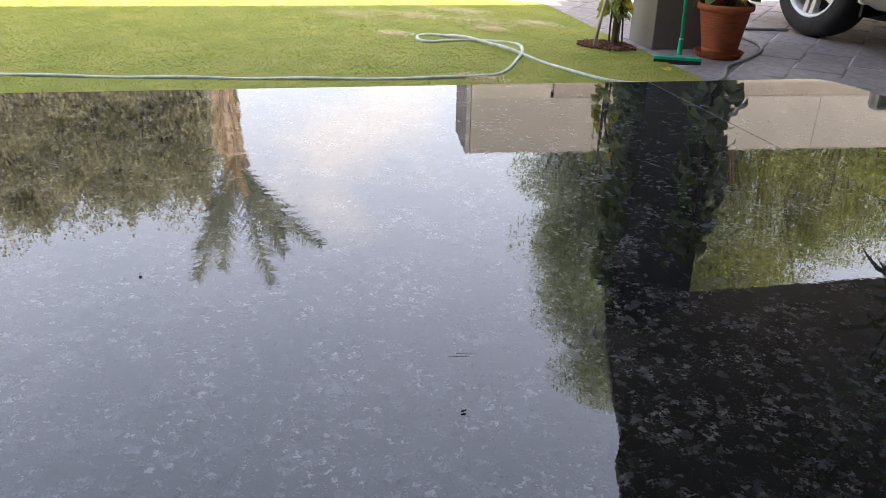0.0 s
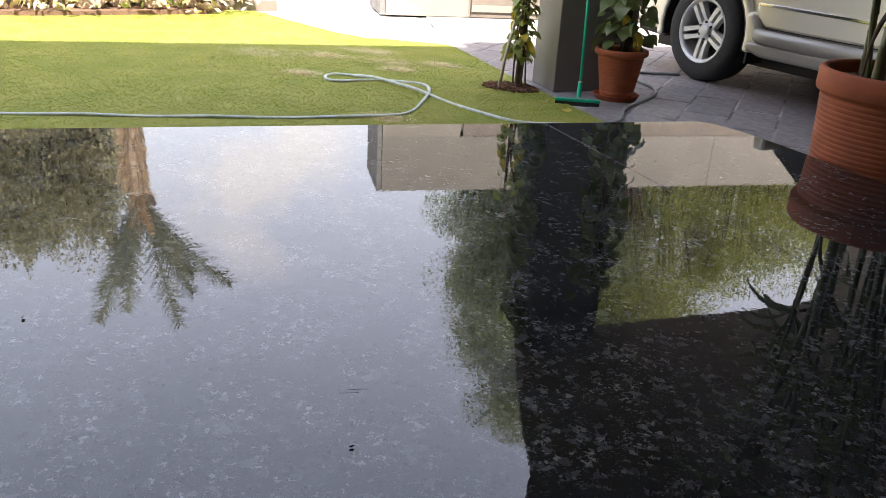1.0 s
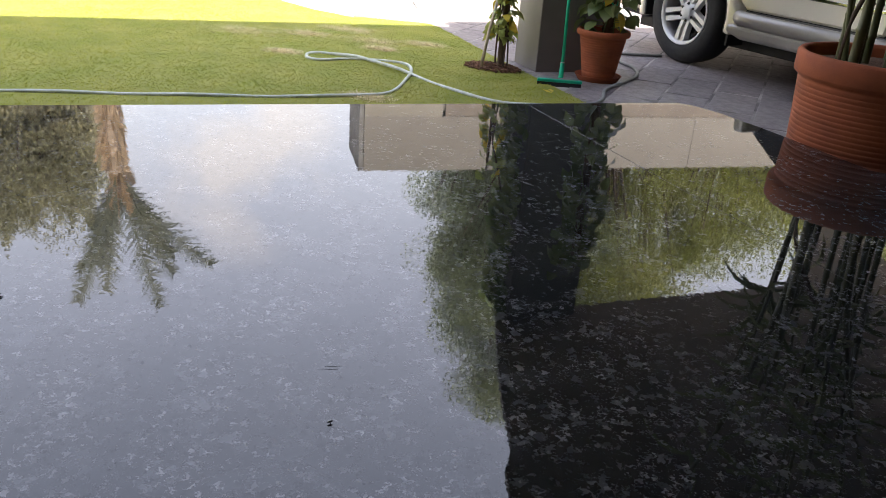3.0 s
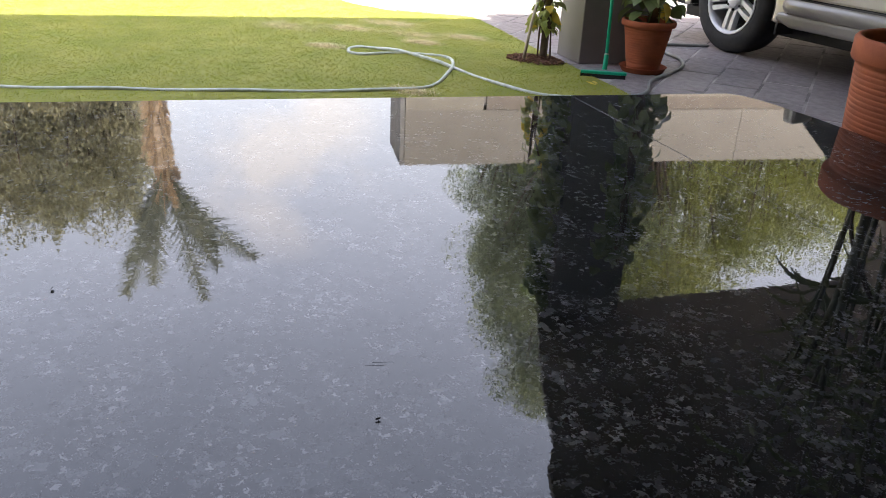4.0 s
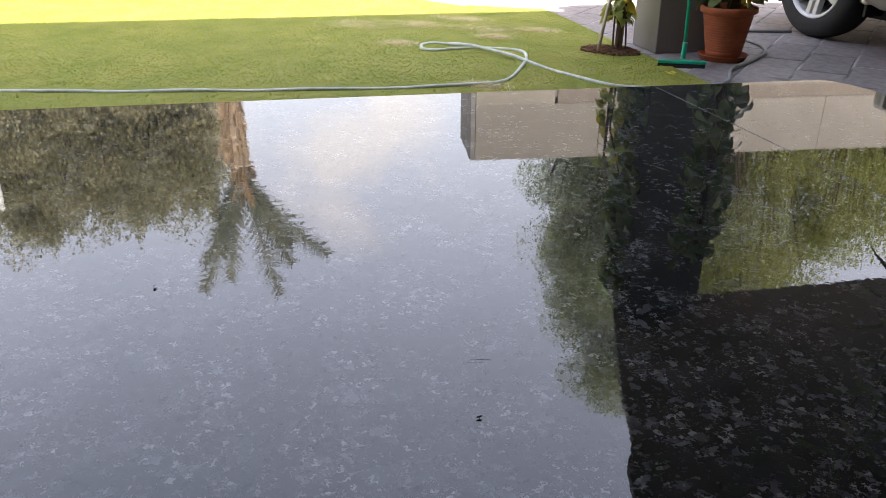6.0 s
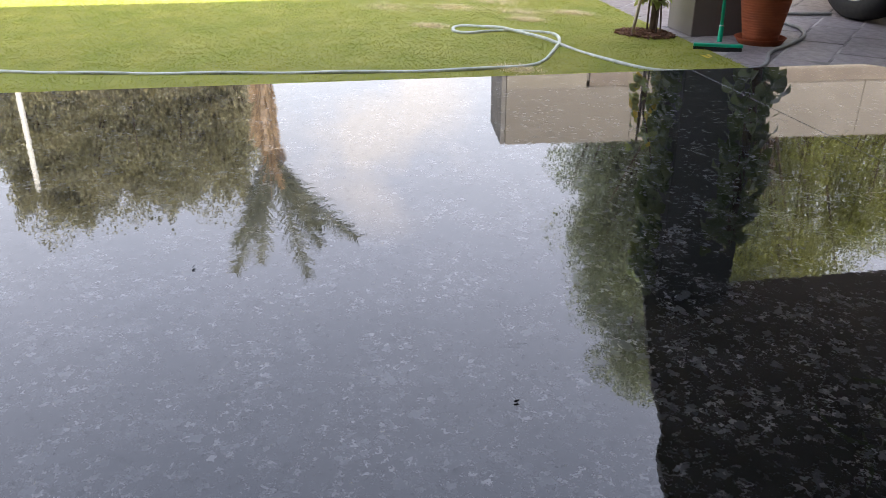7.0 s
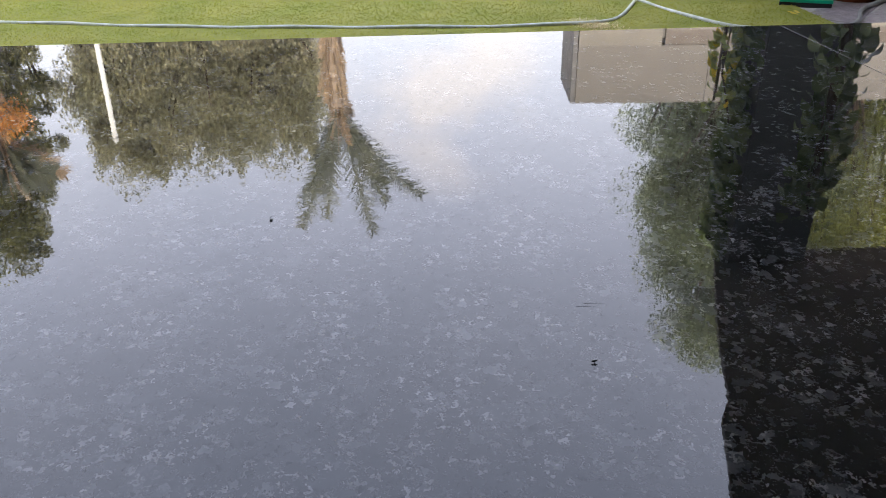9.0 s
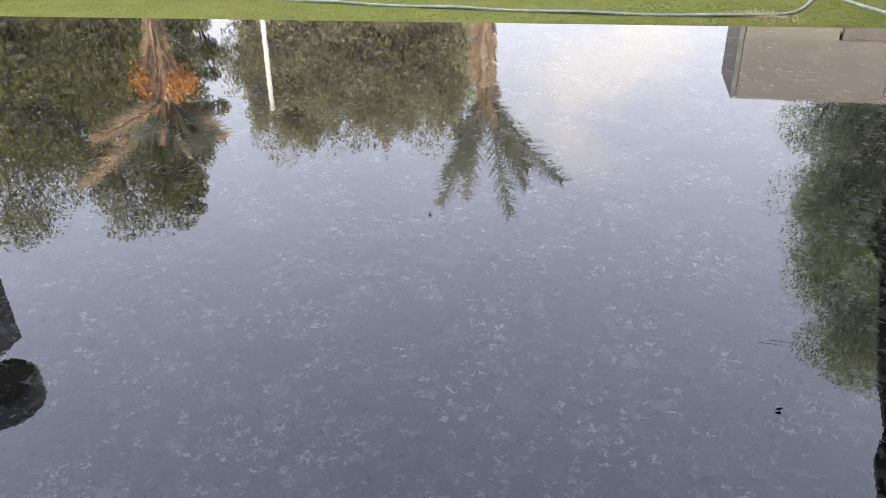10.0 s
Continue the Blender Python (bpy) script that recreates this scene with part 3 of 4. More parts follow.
            rim = MB().lathe(None, [(0.232, -0.10), (0.235, 0.05), (0.230, 0.10), (0.238, 0.121), (0.252, 0.126), (0.258, 0.130), (0.262, 0.124), (0.262, 0.10)], 56, rot)
            cpart("rim", rim, M_ALLOY, w, "brushed alloy rim", smooth=True)
            cpart("brake_drum", MB().lathe(None, [(0.0, 0.02), (0.17, 0.02), (0.17, -0.05)], 32, rot), M_BLACK, w)
            for i in range(10):
                off = 0.033 if i % 2 else -0.033
                m = rot @ Matrix.Rotation(2 * math.pi * (i // 2) / 5 + 0.22, 4, "Z") @ Matrix.Translation((0, off, 0))
                sp = MB()
                vs = []
                for r0, hw, zt in ((0.06, 0.018, 0.082), (0.14, 0.021, 0.098), (0.238, 0.026, 0.108)):
                    vs += [m @ Vector((r0, -hw, zt - 0.05)), m @ Vector((r0, hw, zt - 0.05)), m @ Vector((r0, hw * 0.8, zt)), m @ Vector((r0, -hw * 0.8, zt))]
                sp.add(vs, [(4 * j + a0, 4 * j + (a0 + 1) % 4, 4 * j + 4 + (a0 + 1) % 4, 4 * j + 4 + a0) for j in range(2) for a0 in range(4)] + [(0, 3, 2, 1), (8, 9, 10, 11)])
                cpart("spoke", sp, M_ALLOY, w)
            cpart("hub_cap", MB().lathe(None, [(0.090, 0.03), (0.090, 0.074), (0.080, 0.082), (0.054, 0.088), (0.050, 0.104), (0.044, 0.109), (0, 0.110)], 32, rot), M_ALLOY, w, smooth=True)
            for i in range(6):
                m = rot @ Matrix.Rotation(2 * math.pi * (i + 0.5) / 6, 4, "Z") @ Matrix.Translation((0.068, 0, 0.082))
                cpart("wheel_nut", MB().lathe(None, [(0.010, 0), (0.010, 0.014), (0, 0.016)], 6, m), M_BLACK, w)
        cpart("headlamp", side([(2.05, 0.78), (2.30, 0.76), (2.29, 0.92), (1.95, 0.98)], s * 0.58, s * 0.906), M_LAMP, bevel=0.02)
        cpart("tail_lamp", side([(-2.41, 0.80), (-2.25, 0.80), (-2.22, 1.15), (-2.385, 1.15)], s * 0.70, s * 0.905), M_RED, bevel=0.02)
        cpart("mirror", MB().box((0.48, s * 0.96, 1.20), (0.12, 0.22, 0.17)), M_PAINT, bevel=0.04)
        cpart("mud_flap", MB().box((0.90, s * 0.80, 0.33), (0.02, 0.24, 0.22)), M_BLACK)
    cpart("front_bumper", side([(1.88, 0.34), (2.36, 0.38), (2.40, 0.50), (2.38, 0.66), (2.10, 0.68), (1.90, 0.62)], -0.89, 0.89), M_PAINT, bevel=0.05)
    cpart("air_dam", side([(1.90, 0.28), (2.26, 0.30), (2.28, 0.37), (1.89, 0.36)], -0.86, 0.86), M_BLACK, bevel=0.02)
    cpart("rear_bumper", side([(-1.93, 0.40), (-2.45, 0.42), (-2.47, 0.62), (-1.95, 0.64)], -0.91, 0.91), M_PAINT, bevel=0.05)
    cpart("grille", MB().box((2.29, 0, 0.84), (0.06, 0.9, 0.20)), M_CHROME, bevel=0.02)
    cpart("underbody", MB().box((0, 0, 0.355), (4.2, 1.5, 0.33)), M_BLACK)
    car.matrix_basis = pose(CAR_AT[0], CAR_AT[1], 0.008, 0, 0, CAR_TURN) @ Matrix.Scale(1.118, 4)
    return car


build_car()


# ---- pots ----
def ribbed_pot(at, h, r0, r1, rim, label, ribs=16, saucer=False, group=""):
    t = thing("flower_pot", at, label, "flower pot", group)
    c = (at[0], at[1], at[2])
    z0 = 0.03 if saucer else 0.0
    prof = [(0.0, z0), (r0, z0)]
    zr0, zr1 = z0 + h * 0.12, z0 + h - rim - 0.02
    rad = lambda z: r0 + (r1 - r0) * (z - z0) / h
    prof.append((rad(zr0), zr0))
    for k in range(ribs):
        a = zr0 + (zr1 - zr0) * k / ribs
        b = zr0 + (zr1 - zr0) * (k + 1) / ribs
        prof += [(rad(a) - 0.0018, a + 0.04 * (b - a)), (rad(a) + 0.0003, a + 0.18 * (b - a)), (rad((a + b) / 2) + 0.0006, a + 0.55 * (b - a)), (rad(b) + 0.0003, a + 0.9 * (b - a)), (rad(b) - 0.0018, b)]
    zt = z0 + h
    ro = r1 + 0.012
    prof += [(rad(zr1), zr1 + 0.01), (ro, zt - rim), (ro + 0.004, zt - rim + 0.008), (ro + 0.004, zt - 0.012), (ro - 0.004, zt - 0.002), (ro - 0.014, zt),
             (ro - 0.026, zt - 0.006), (ro - 0.030, zt - 0.02), (ro - 0.036, zt - 0.05)]
    part("pot", MB().lathe(c, prof, 64), M_TERRA, t, smooth=True)
    part("soil", MB().lathe(c, [(0, zt - 0.045), (0.4 * r1, zt - 0.04), (ro - 0.034, zt - 0.05)], 40), M_SOIL, t, "reddish brown potting soil")
    if saucer:
        part("saucer", MB().lathe(c, [(0, 0.0), (r0 + 0.03, 0.0), (r0 + 0.055, 0.04), (r0 + 0.060, 0.044), (r0 + 0.048, 0.044), (r0 + 0.03, 0.012), (0, 0.012)], 48),
             M_TERRA, t, smooth=True)
    return t, zt


POT_BIG = (0.49, 2.895, 0)
POT_MED = (-1.265, 5.82, 0)
big_pot, big_top = ribbed_pot(POT_BIG, 0.84, 0.278, 0.325, 0.088, "large ribbed terracotta pot standing beside the granite terrace", 32)
med_pot, med_top = ribbed_pot(POT_MED, 0.372, 0.130, 0.195, 0.046, "ribbed terracotta pot on a saucer in front of the column", 14, True)


def leaf_mesh(mb, base, tip, width, rng, heart=False, bend=0.15):
    """One leaf with a folded midrib."""
    b, t = Vector(base), Vector(tip)
    d = t - b
    L = d.length
    side = d.cross(Vector((rng.normal(), rng.normal(), rng.normal() + 1.5))).normalized() * width
    up = side.cross(d).normalized() * L * bend
    if heart:
        st = ((-0.08, 0.42), (0.10, 0.9), (0.30, 1.0), (0.55, 0.75), (0.8, 0.35))
    else:
        st = ((0.08, 0.55), (0.3, 1.0), (0.55, 0.9), (0.8, 0.5))
    vs = [b]
    for k, w in st:
        p = b + d * k + up * math.sin(math.pi * max(k, 0))
        vs += [p - side * w * 0.5 + up * 0.4 * w, p, p + side * w * 0.5 + up * 0.4 * w]
    vs.append(t)
    fs = [(0, 2, 1), (0, 3, 2)]
    for i in range(len(st) - 1):
        a = 1 + 3 * i
        fs += [(a, a + 1, a + 4, a + 3), (a + 1, a + 2, a + 5, a + 4)]
    a = 1 + 3 * (len(st) - 1)
    fs += [(a, a + 1, len(vs) - 1), (a + 1, a + 2, len(vs) - 1)]
    mb.add(vs, fs)


# climbing plant on a moss pole in the smaller pot
r1 = np.random.default_rng(11)
climber = thing("climbing_plant", (POT_MED[0], POT_MED[1], med_top - 0.045), "heart-leaved climbing plant on a moss pole in a terracotta pot", "plant")
px, py = POT_MED[0] + 0.02, POT_MED[1] + 0.02
part("moss_pole", MB().tube([(px, py, med_top - 0.046), (px + 0.005, py, 1.3), (px, py, 2.75)], [0.042, 0.04, 0.034], 14), M_MOSS, climber, "brown moss pole")
tie = [(px + 0.052 * math.cos(a), py + 0.052 * math.sin(a), 0.60 + 0.015 * math.sin(3 * a)) for a in (2 * math.pi * k / 24 for k in range(25))]
part("plastic_tie", MB().tube(tie, 0.006, 6), M_GREEN, climber, "green plastic tie")
stem = MB()
for k in range(3):
    stem.tube(spline([(px + 0.05 * math.cos(k * 2.1 + q), py + 0.05 * math.sin(k * 2.1 + q), med_top - 0.045 + q * 0.24) for q in np.linspace(0, 9.6, 15)], 4), 0.006, 6)
part("stem", stem, M_LEAF, climber)
for k in range(290):
    z = med_top + 0.02 + 2.38 * k / 290 + r1.normal() * 0.03
    a = r1.uniform(0, 2 * math.pi)
    rr = r1.uniform(0.06, 0.17) * (1.25 if z < 1.5 else 1.0)
    b = Vector((px + rr * math.cos(a), py + rr * math.sin(a), z))
    L = r1.uniform(0.10, 0.17)
    tip = b + Vector((math.cos(a) * L * 0.55, math.sin(a) * L * 0.55, -L * r1.uniform(0.4, 0.9)))
    mb = MB()
    leaf_mesh(mb, b, tip, L * 0.85, r1, True)
    mb.tube([(px, py, z - 0.02), tuple(b)], 0.003, 5)
    yellow = k in (5, 31)
    part("leaf", mb, M_LEAF_Y if yellow else M_LEAF, climber, "yellowed leaf" if yellow else "", smooth=True)
mb = MB()
leaf_mesh(mb, (px + 0.10, py - 0.10, 0.53), (px + 0.13, py - 0.14, 0.40), 0.075, r1, True)
part("leaf", mb, M_LEAF_Y, climber, "yellowed leaf", smooth=True)

# bamboo in the large pot
bamboo = thing("bamboo_plant", (POT_BIG[0], POT_BIG[1], big_top - 0.05), "clump of green bamboo stems growing from a terracotta pot", "plant")
r2 = np.random.default_rng(5)
for i in range(17):
    a = i * 2.4 + 0.3
    rr = 0.05 + 0.19 * math.sqrt(i / 17)
    bx, by = POT_BIG[0] + rr * math.cos(a), POT_BIG[1] + rr * math.sin(a)
    h = r2.uniform(1.9, 2.6)
    tx, ty = bx + r2.normal() * 0.10 + 0.18 * math.cos(a), by + r2.normal() * 0.10 + 0.18 * math.sin(a)
    rad = r2.uniform(0.012, 0.020)
    pts, rs = [], []
    nn = 11
    for k in range(nn + 1):
        q = k / nn
        p = Vector((bx + (tx - bx) * q * q, by + (ty - by) * q * q, big_top - 0.06 + (h - big_top) * q))
        for dz, s in ((-0.008, 1.0), (0.0, 1.22), (0.008, 1.0)):
            pts.append(p + Vector((0, 0, dz)))
            rs.append(rad * s * (1 - 0.45 * q))
    st = part("cane", MB().tube(pts, rs, 10), M_BAMBOO, bamboo, smooth=True)
    for k in range(9):
        q = r2.uniform(0.35, 1.0)
        p = Vector((bx + (tx - bx) * q * q, by + (ty - by) * q * q, big_top - 0.06 + (h - big_top) * q))
        aa = r2.uniform(0, 2 * math.pi)
        L = r2.uniform(0.2, 0.4)
        mb = MB()
        leaf_mesh(mb, p, p + Vector((math.cos(aa) * L * 0.8, math.sin(aa) * L * 0.8, L * r2.uniform(-0.5, 0.5))), 0.032, r2)
        part("leaf", mb, M_LEAF, st)
# low side shoot with a fan of strap leaves, and a dry one
p0 = Vector((POT_BIG[0] - 0.22, POT_BIG[1] + 0.02, 1.30))
part("shoot", MB().tube([(POT_BIG[0] - 0.16, POT_BIG[1], big_top - 0.06), (POT_BIG[0] - 0.20, POT_BIG[1], 1.05), tuple(p0)], [0.012, 0.010, 0.008], 8), M_BAMBOO, bamboo)
for k in range(9):
    a = k * 0.7
    mb = MB()
    leaf_mesh(mb, p0, p0 + Vector((0.24 * math.cos(a), 0.14 * math.sin(a), 0.06 + 0.16 * math.sin(a * 1.7))), 0.03, r2)
    part("leaf", mb, M_LEAF, bamboo)
mb = MB().tube(spline([(POT_BIG[0] - 0.19, POT_BIG[1] - 0.06, big_top - 0.06), (POT_BIG[0] - 0.175, POT_BIG[1] - 0.05, 0.98), (POT_BIG[0] - 0.12, POT_BIG[1] - 0.04, 1.12),
                       (POT_BIG[0] - 0.02, POT_BIG[1] - 0.02, 1.30)], 6), [0.006] * 6 + [0.009] * 7 + [0.012] * 6, 6)
part("dry_leaf", mb, M_BARK, bamboo, "withered brown leaf")

# ---- young tree with vine at the lawn's corner ----
vine = thing("vine_trunk", (-2.057, 5.660, 0), "thin trunk wrapped in climbing vine with yellowing leaves", "plant")
VX, VY = -2.057, 5.660
part("trunk", MB().tube(spline([(VX, VY, -0.02), (VX + 0.01, VY, 0.8), (VX - 0.02, VY, 1.4), (VX - 0.04, VY + 0.02, 1.95)], 6), [0.028 - 0.0010 * k for k in range(19)], 10), M_BARK, vine, smooth=True)
for k in range(4):
    a = k * 1.6
    part("vine_stem", MB().tube(spline([(VX + 0.07 * math.cos(a) + 0.015 * k, VY + 0.07 * math.sin(a), -0.02), (VX + 0.05 * math.cos(a + 1), VY + 0.05 * math.sin(a + 1), 0.35),
                                        (VX + 0.045 * math.cos(a + 2.5), VY + 0.045 * math.sin(a + 2.5), 0.9), (VX, VY, 1.7)], 5), 0.008, 6), M_BARK, vine)
r3 = np.random.default_rng(21)
for k in range(350):
    z = 0.26 + (0.75 * r3.uniform() if k < 110 else 1.5 * r3.uniform() if k < 270 else 1.8 * r3.uniform())
    a = r3.uniform(0, 2 * math.pi)
    b = Vector((VX + 0.05 * math.cos(a), VY + 0.05 * math.sin(a), z))
    L = r3.uniform(0.07, 0.125)
    out = r3.uniform(0.3, 1.0)
    tip = b + Vector((math.cos(a) * L * out, math.sin(a) * L * out, -L * r3.uniform(0.3, 1.0)))
    mb = MB()
    leaf_mesh(mb, b + (tip - b) * 0.25, tip, L * 0.62, r3, True)
    yellow = r3.uniform() < 0.14
    part("leaf", mb, M_LEAF_Y if yellow else M_VINE, vine, "yellow leaf" if yellow else "", smooth=True)
# the vine's upper growth, spread over the side of the column
for k in range(300):
    q = r3.uniform(0.0, 0.97)
    b = CM + cl * q + Vector((-0.025, -0.025, 1.15 + 2.27 * r3.uniform()))
    L = r3.uniform(0.09, 0.16)
    tip = b + Vector((-0.45 * L + r3.normal() * 0.04, -0.45 * L + r3.normal() * 0.04, -L * r3.uniform(0.5, 1.0)))
    mb = MB()
    leaf_mesh(mb, b, tip, L * 0.85, r3, True)
    part("leaf", mb, M_LEAF, vine, smooth=True)
part("vine_stem", MB().tube(spline([(VX, VY, 1.7), (VX + 0.06, VY + 0.14, 2.1), tuple(CM + cl * 0.5 + Vector((-0.02, -0.02, 2.6))), tuple(CM + cl * 0.4 + Vector((-0.02, -0.02, 3.35)))], 6), 0.008, 6), M_BARK, vine)
solid("plant_stake", MB().tube([(-2.172, 5.513, -0.02), (-2.14, 5.55, 0.28), (-2.10, 5.61, 0.58)], 0.014, 8), M_STAKE, "leaning wooden stake supporting the vine", "stake", smooth=True)
mb = MB()
for k in range(420):
    a, rr = r3.uniform(0, 2 * math.pi), 0.21 * math.sqrt(r3.uniform())
    c = (-2.10 + rr * 1.15 * math.cos(a), 5.61 + rr * 0.8 * math.sin(a), 0.012 + 0.03 * (1 - rr / 0.21) + r3.uniform(0, 0.012))
    m = Matrix.Translation(c) @ Euler((r3.uniform(-0.6, 0.6), r3.uniform(-0.6, 0.6), r3.uniform(0, 6))).to_matrix().to_4x4()
    mb.box(None, (r3.uniform(0.02, 0.045), r3.uniform(0.008, 0.018), 0.006), m=m)
solid("bark_mulch", mb, M_MULCH, "reddish bark chips round the vine's foot", "mulch", kind="stuff")

# ---- squeegee ----
sq = thing("floor_squeegee", (-1.454, 5.37, 0), "green floor squeegee leaning against the column", "squeegee")
sa, sb = Vector((-1.617, 5.325, 0)), Vector((-1.290, 5.435, 0))
ang = math.degrees(math.atan2(sb.y - sa.y, sb.x - sa.x))
mid = (sa + sb) / 2
part("blade_holder", MB().box((mid.x, mid.y - 0.02, 0.040), (0.345, 0.040, 0.022), ang), M_GREEN, sq, bevel=0.006)
part("rubber_blade", MB().box((mid.x, mid.y - 0.03, 0.014), (0.340, 0.012, 0.036), ang), M_RUBBER, sq, "black foam rubber blade")
part("socket", MB().tube([(mid.x, mid.y, 0.06), (mid.x - 0.004, mid.y + 0.02, 0.17)], [0.019, 0.017], 12), M_GREEN, sq)
part("handle", MB().tube([(mid.x - 0.004, mid.y + 0.02, 0.15), (mid.x - 0.100, mid.y + 0.27, 1.24)], 0.0125, 12), M_GREEN, sq, smooth=True)
part("collar", MB().tube([(mid.x - 0.004, mid.y + 0.02, 0.165), (mid.x - 0.005, mid.y + 0.022, 0.178)], 0.0175, 12), M_WHITE, sq, "white collar")

# ---- hoses ----
H1 = [(-7.6, 0.95), (-5.84, 1.90), (-4.70, 2.49), (-3.84, 3.03), (-3.27, 3.41), (-2.836, 3.728), (-2.553, 3.978), (-2.39, 4.18), (-2.37, 4.36), (-2.43, 4.62), (-2.56, 5.02),
      (-2.74, 5.24), (-3.01, 5.22), (-3.19, 5.06), (-3.31, 4.90), (-3.44, 4.91), (-3.54, 5.06), (-3.50, 5.16), (-3.36, 5.18), (-3.08, 5.14), (-2.66, 4.94), (-2.43, 4.86), (-1.99, 4.61),
      (-1.735, 4.52), (-1.53, 4.54), (-1.26, 4.66)]
hose = solid("garden_hose", MB().tube([p + Vector((0, 0, 0.004 * math.sin(p.x * 9))) for p in spline([(x, y, 0.013 + (0.022 if k in (19, 20) else 0)) for k, (x, y) in enumerate(H1)], 8)], 0.0135, 10),
             M_HOSE, "pale grey-green garden hose looped on the lawn", "hose", smooth=True)
H2 = [(-1.26, 4.66), (-1.08, 4.86), (-1.045, 5.08), (-1.10, 5.42), (-1.04, 5.81), (-1.01, 6.16), (-1.09, 6.46), (-1.23, 6.64), (-1.41, 6.87), (-1.38, 7.09), (-1.20, 7.21), (-1.0, 7.32)]
solid("paving_hose", MB().tube(spline([(x, y, 0.015) for x, y in H2], 8), 0.0145, 10), M_HOSE_DARK, "grey hose curling round the pot on the pavers", "hose", smooth=True)

# ---- garden bed ----
bed = solid("flower_bed", MB().prism(poly([(-9, 9.0), (-2.9, 9.45), (-1.0, 10.05), (-0.75, 10.6), (-0.9, 11.6), (-9, 12.0)]), -0.05, 0.06), M_SOIL, "brown soil bed edging the lawn", "flower bed", kind="structure")
r4 = np.random.default_rng(33)
for k in range(26):
    u = -7.0 + 6.0 * k / 25 + r4.normal() * 0.08
    n = 10.05 + 0.22 * min(u + 1.2, 0) + r4.uniform(0.0, 0.4)
    s = r4.uniform(0.10, 0.24)
    bm = bmesh.new()
    bmesh.ops.create_icosphere(bm, subdivisions=2, radius=1.0)
    mb = MB()
    off = Vector((k * 3.1, 0, 0))
    vs = [v.co * (0.75 + 0.5 * noise.noise(v.co * 1.3 + off)) for v in bm.verts]
    x, y, _ = W(u, n)
    mb.add([(x + v.x * s, y + v.y * s * 0.9, 0.06 + s * 0.35 + v.z * s * 0.65) for v in vs], [[v.index for v in f.verts] for f in bm.faces])
    bm.free()
    tagged(part("rock", mb, M_ROCK, None, smooth=False), "weathered tan rock lying in the flower bed", "rock", "rocks of the bed")
for k in range(22):
    u = -7.2 + 6.2 * k / 21
    x, y, _ = W(u, 10.15 + 0.22 * min(u + 1.2, 0) + r4.uniform(0, 0.6))
    sh = thing("shrub", (x, y, 0.05), "dry brown and green shrub in the bed", "shrub", "shrubs of the bed")
    c = np.array([x, y, 0.4]) + r4.normal(size=(420, 3)) * np.array([0.3, 0.3, 0.2])
    c[:, 2] = np.abs(c[:, 2]) + 0.06
    part("foliage", leaves(MB(), c, 0.13, r4), M_VINE if k % 3 == 1 else M_DRY, sh)
    tw = MB()
    for j in range(9):
        a = r4.uniform(0, 6.28)
        tw.tube([(x, y, 0.04), (x + 0.3 * math.cos(a), y + 0.3 * math.sin(a), r4.uniform(0.3, 0.7))], [0.012, 0.004], 5)
    part("twigs", tw, M_BARK, sh)
solid("timber_edging", MB().box(W(-0.62, 10.62, 0.07), (1.0, 0.10, 0.14), ROT + 4), M_BROWN, "dark timber sleeper edging the bed", "edging", bevel=0.008)

# ---- trees, palms and pole ----
EDGE = "broad grey-green tree at the garden's edge"
BUSH = "dense grey-green shrub-like tree on the lawn's far side"
DARK = "tall dark green tree at the garden's edge"
YELLOW = "yellow-green tree beyond the gate wall"
def hedge(a, b, height, thick, material, label, seed, n=16000, leaf=0.090):
    r = np.random.default_rng(seed)
    (x0, y0), (x1, y1) = a, b
    q = r.uniform(0, 1, n)
    d = np.array([x1 - x0, y1 - y0])
    side = np.array([-d[1], d[0]]) / np.linalg.norm(d)
    top = height * (0.94 + 0.04 * np.sin(q * 17 + seed) + 0.025 * np.sin(q * 53))
    z = top * (0.36 + 0.64 * r.uniform(0, 1, n))
    p = np.array([x0, y0]) + q[:, None] * d + side * (r.normal(size=(n, 1)) * thick * 0.4)
    t = thing("hedge_row", (x0, y0, 0), label, "hedge", kind="stuff")
    part("foliage", leaves(MB(), np.concatenate([p, z[:, None]], 1), leaf, r, droop=0.3), material, t)
    st = MB()
    for k in range(9):
        x, y = x0 + d[0] * (k + 0.5) / 9, y0 + d[1] * (k + 0.5) / 9
        st.tube([(x, y, 0), (x + 0.1, y, height * 0.7)], [0.09, 0.03], 6)
    part("stems", st, M_BARK, t)


hedge((-18.35, 8.75), (-15.0, 13.1), 8.1, 1.2, M_TREE2, "overgrown grey-green hedge at the garden's edge", 41, 100000)
hedge((-18.8, 7.75), (-21.5, -3.0), 8.2, 1.4, M_TREE, "overgrown dark green hedge at the garden's edge", 42, 100000)
tree((-17.4, 9.3, 0), 8.2, 3.4, 1.4, M_TREE2, EDGE, 1)
tree((-16.4, 11.0, 0), 8.0, 3.4, 1.95, M_TREE2, EDGE, 2)
tree((-15.6, 12.2, 0), 8.1, 3.4, 1.8, M_TREE2, EDGE, 3)
tree((-17.2, 9.9, 0), 6.2, 2.6, 1.6, M_TREE2, BUSH, 4, n=36000)
tree((-16.2, 11.4, 0), 6.2, 2.6, 1.6, M_TREE2, BUSH, 5, n=36000)
tree((-15.7, 12.0, 0), 6.2, 2.6, 1.5, M_TREE2, BUSH, 18, n=36000)
tree((-18.9, 5.6, 0), 9.9, 3.4, 1.75, M_TREE, DARK, 6)
tree((-19.6, 3.2, 0), 9.4, 3.4, 2.0, M_TREE, DARK, 7)
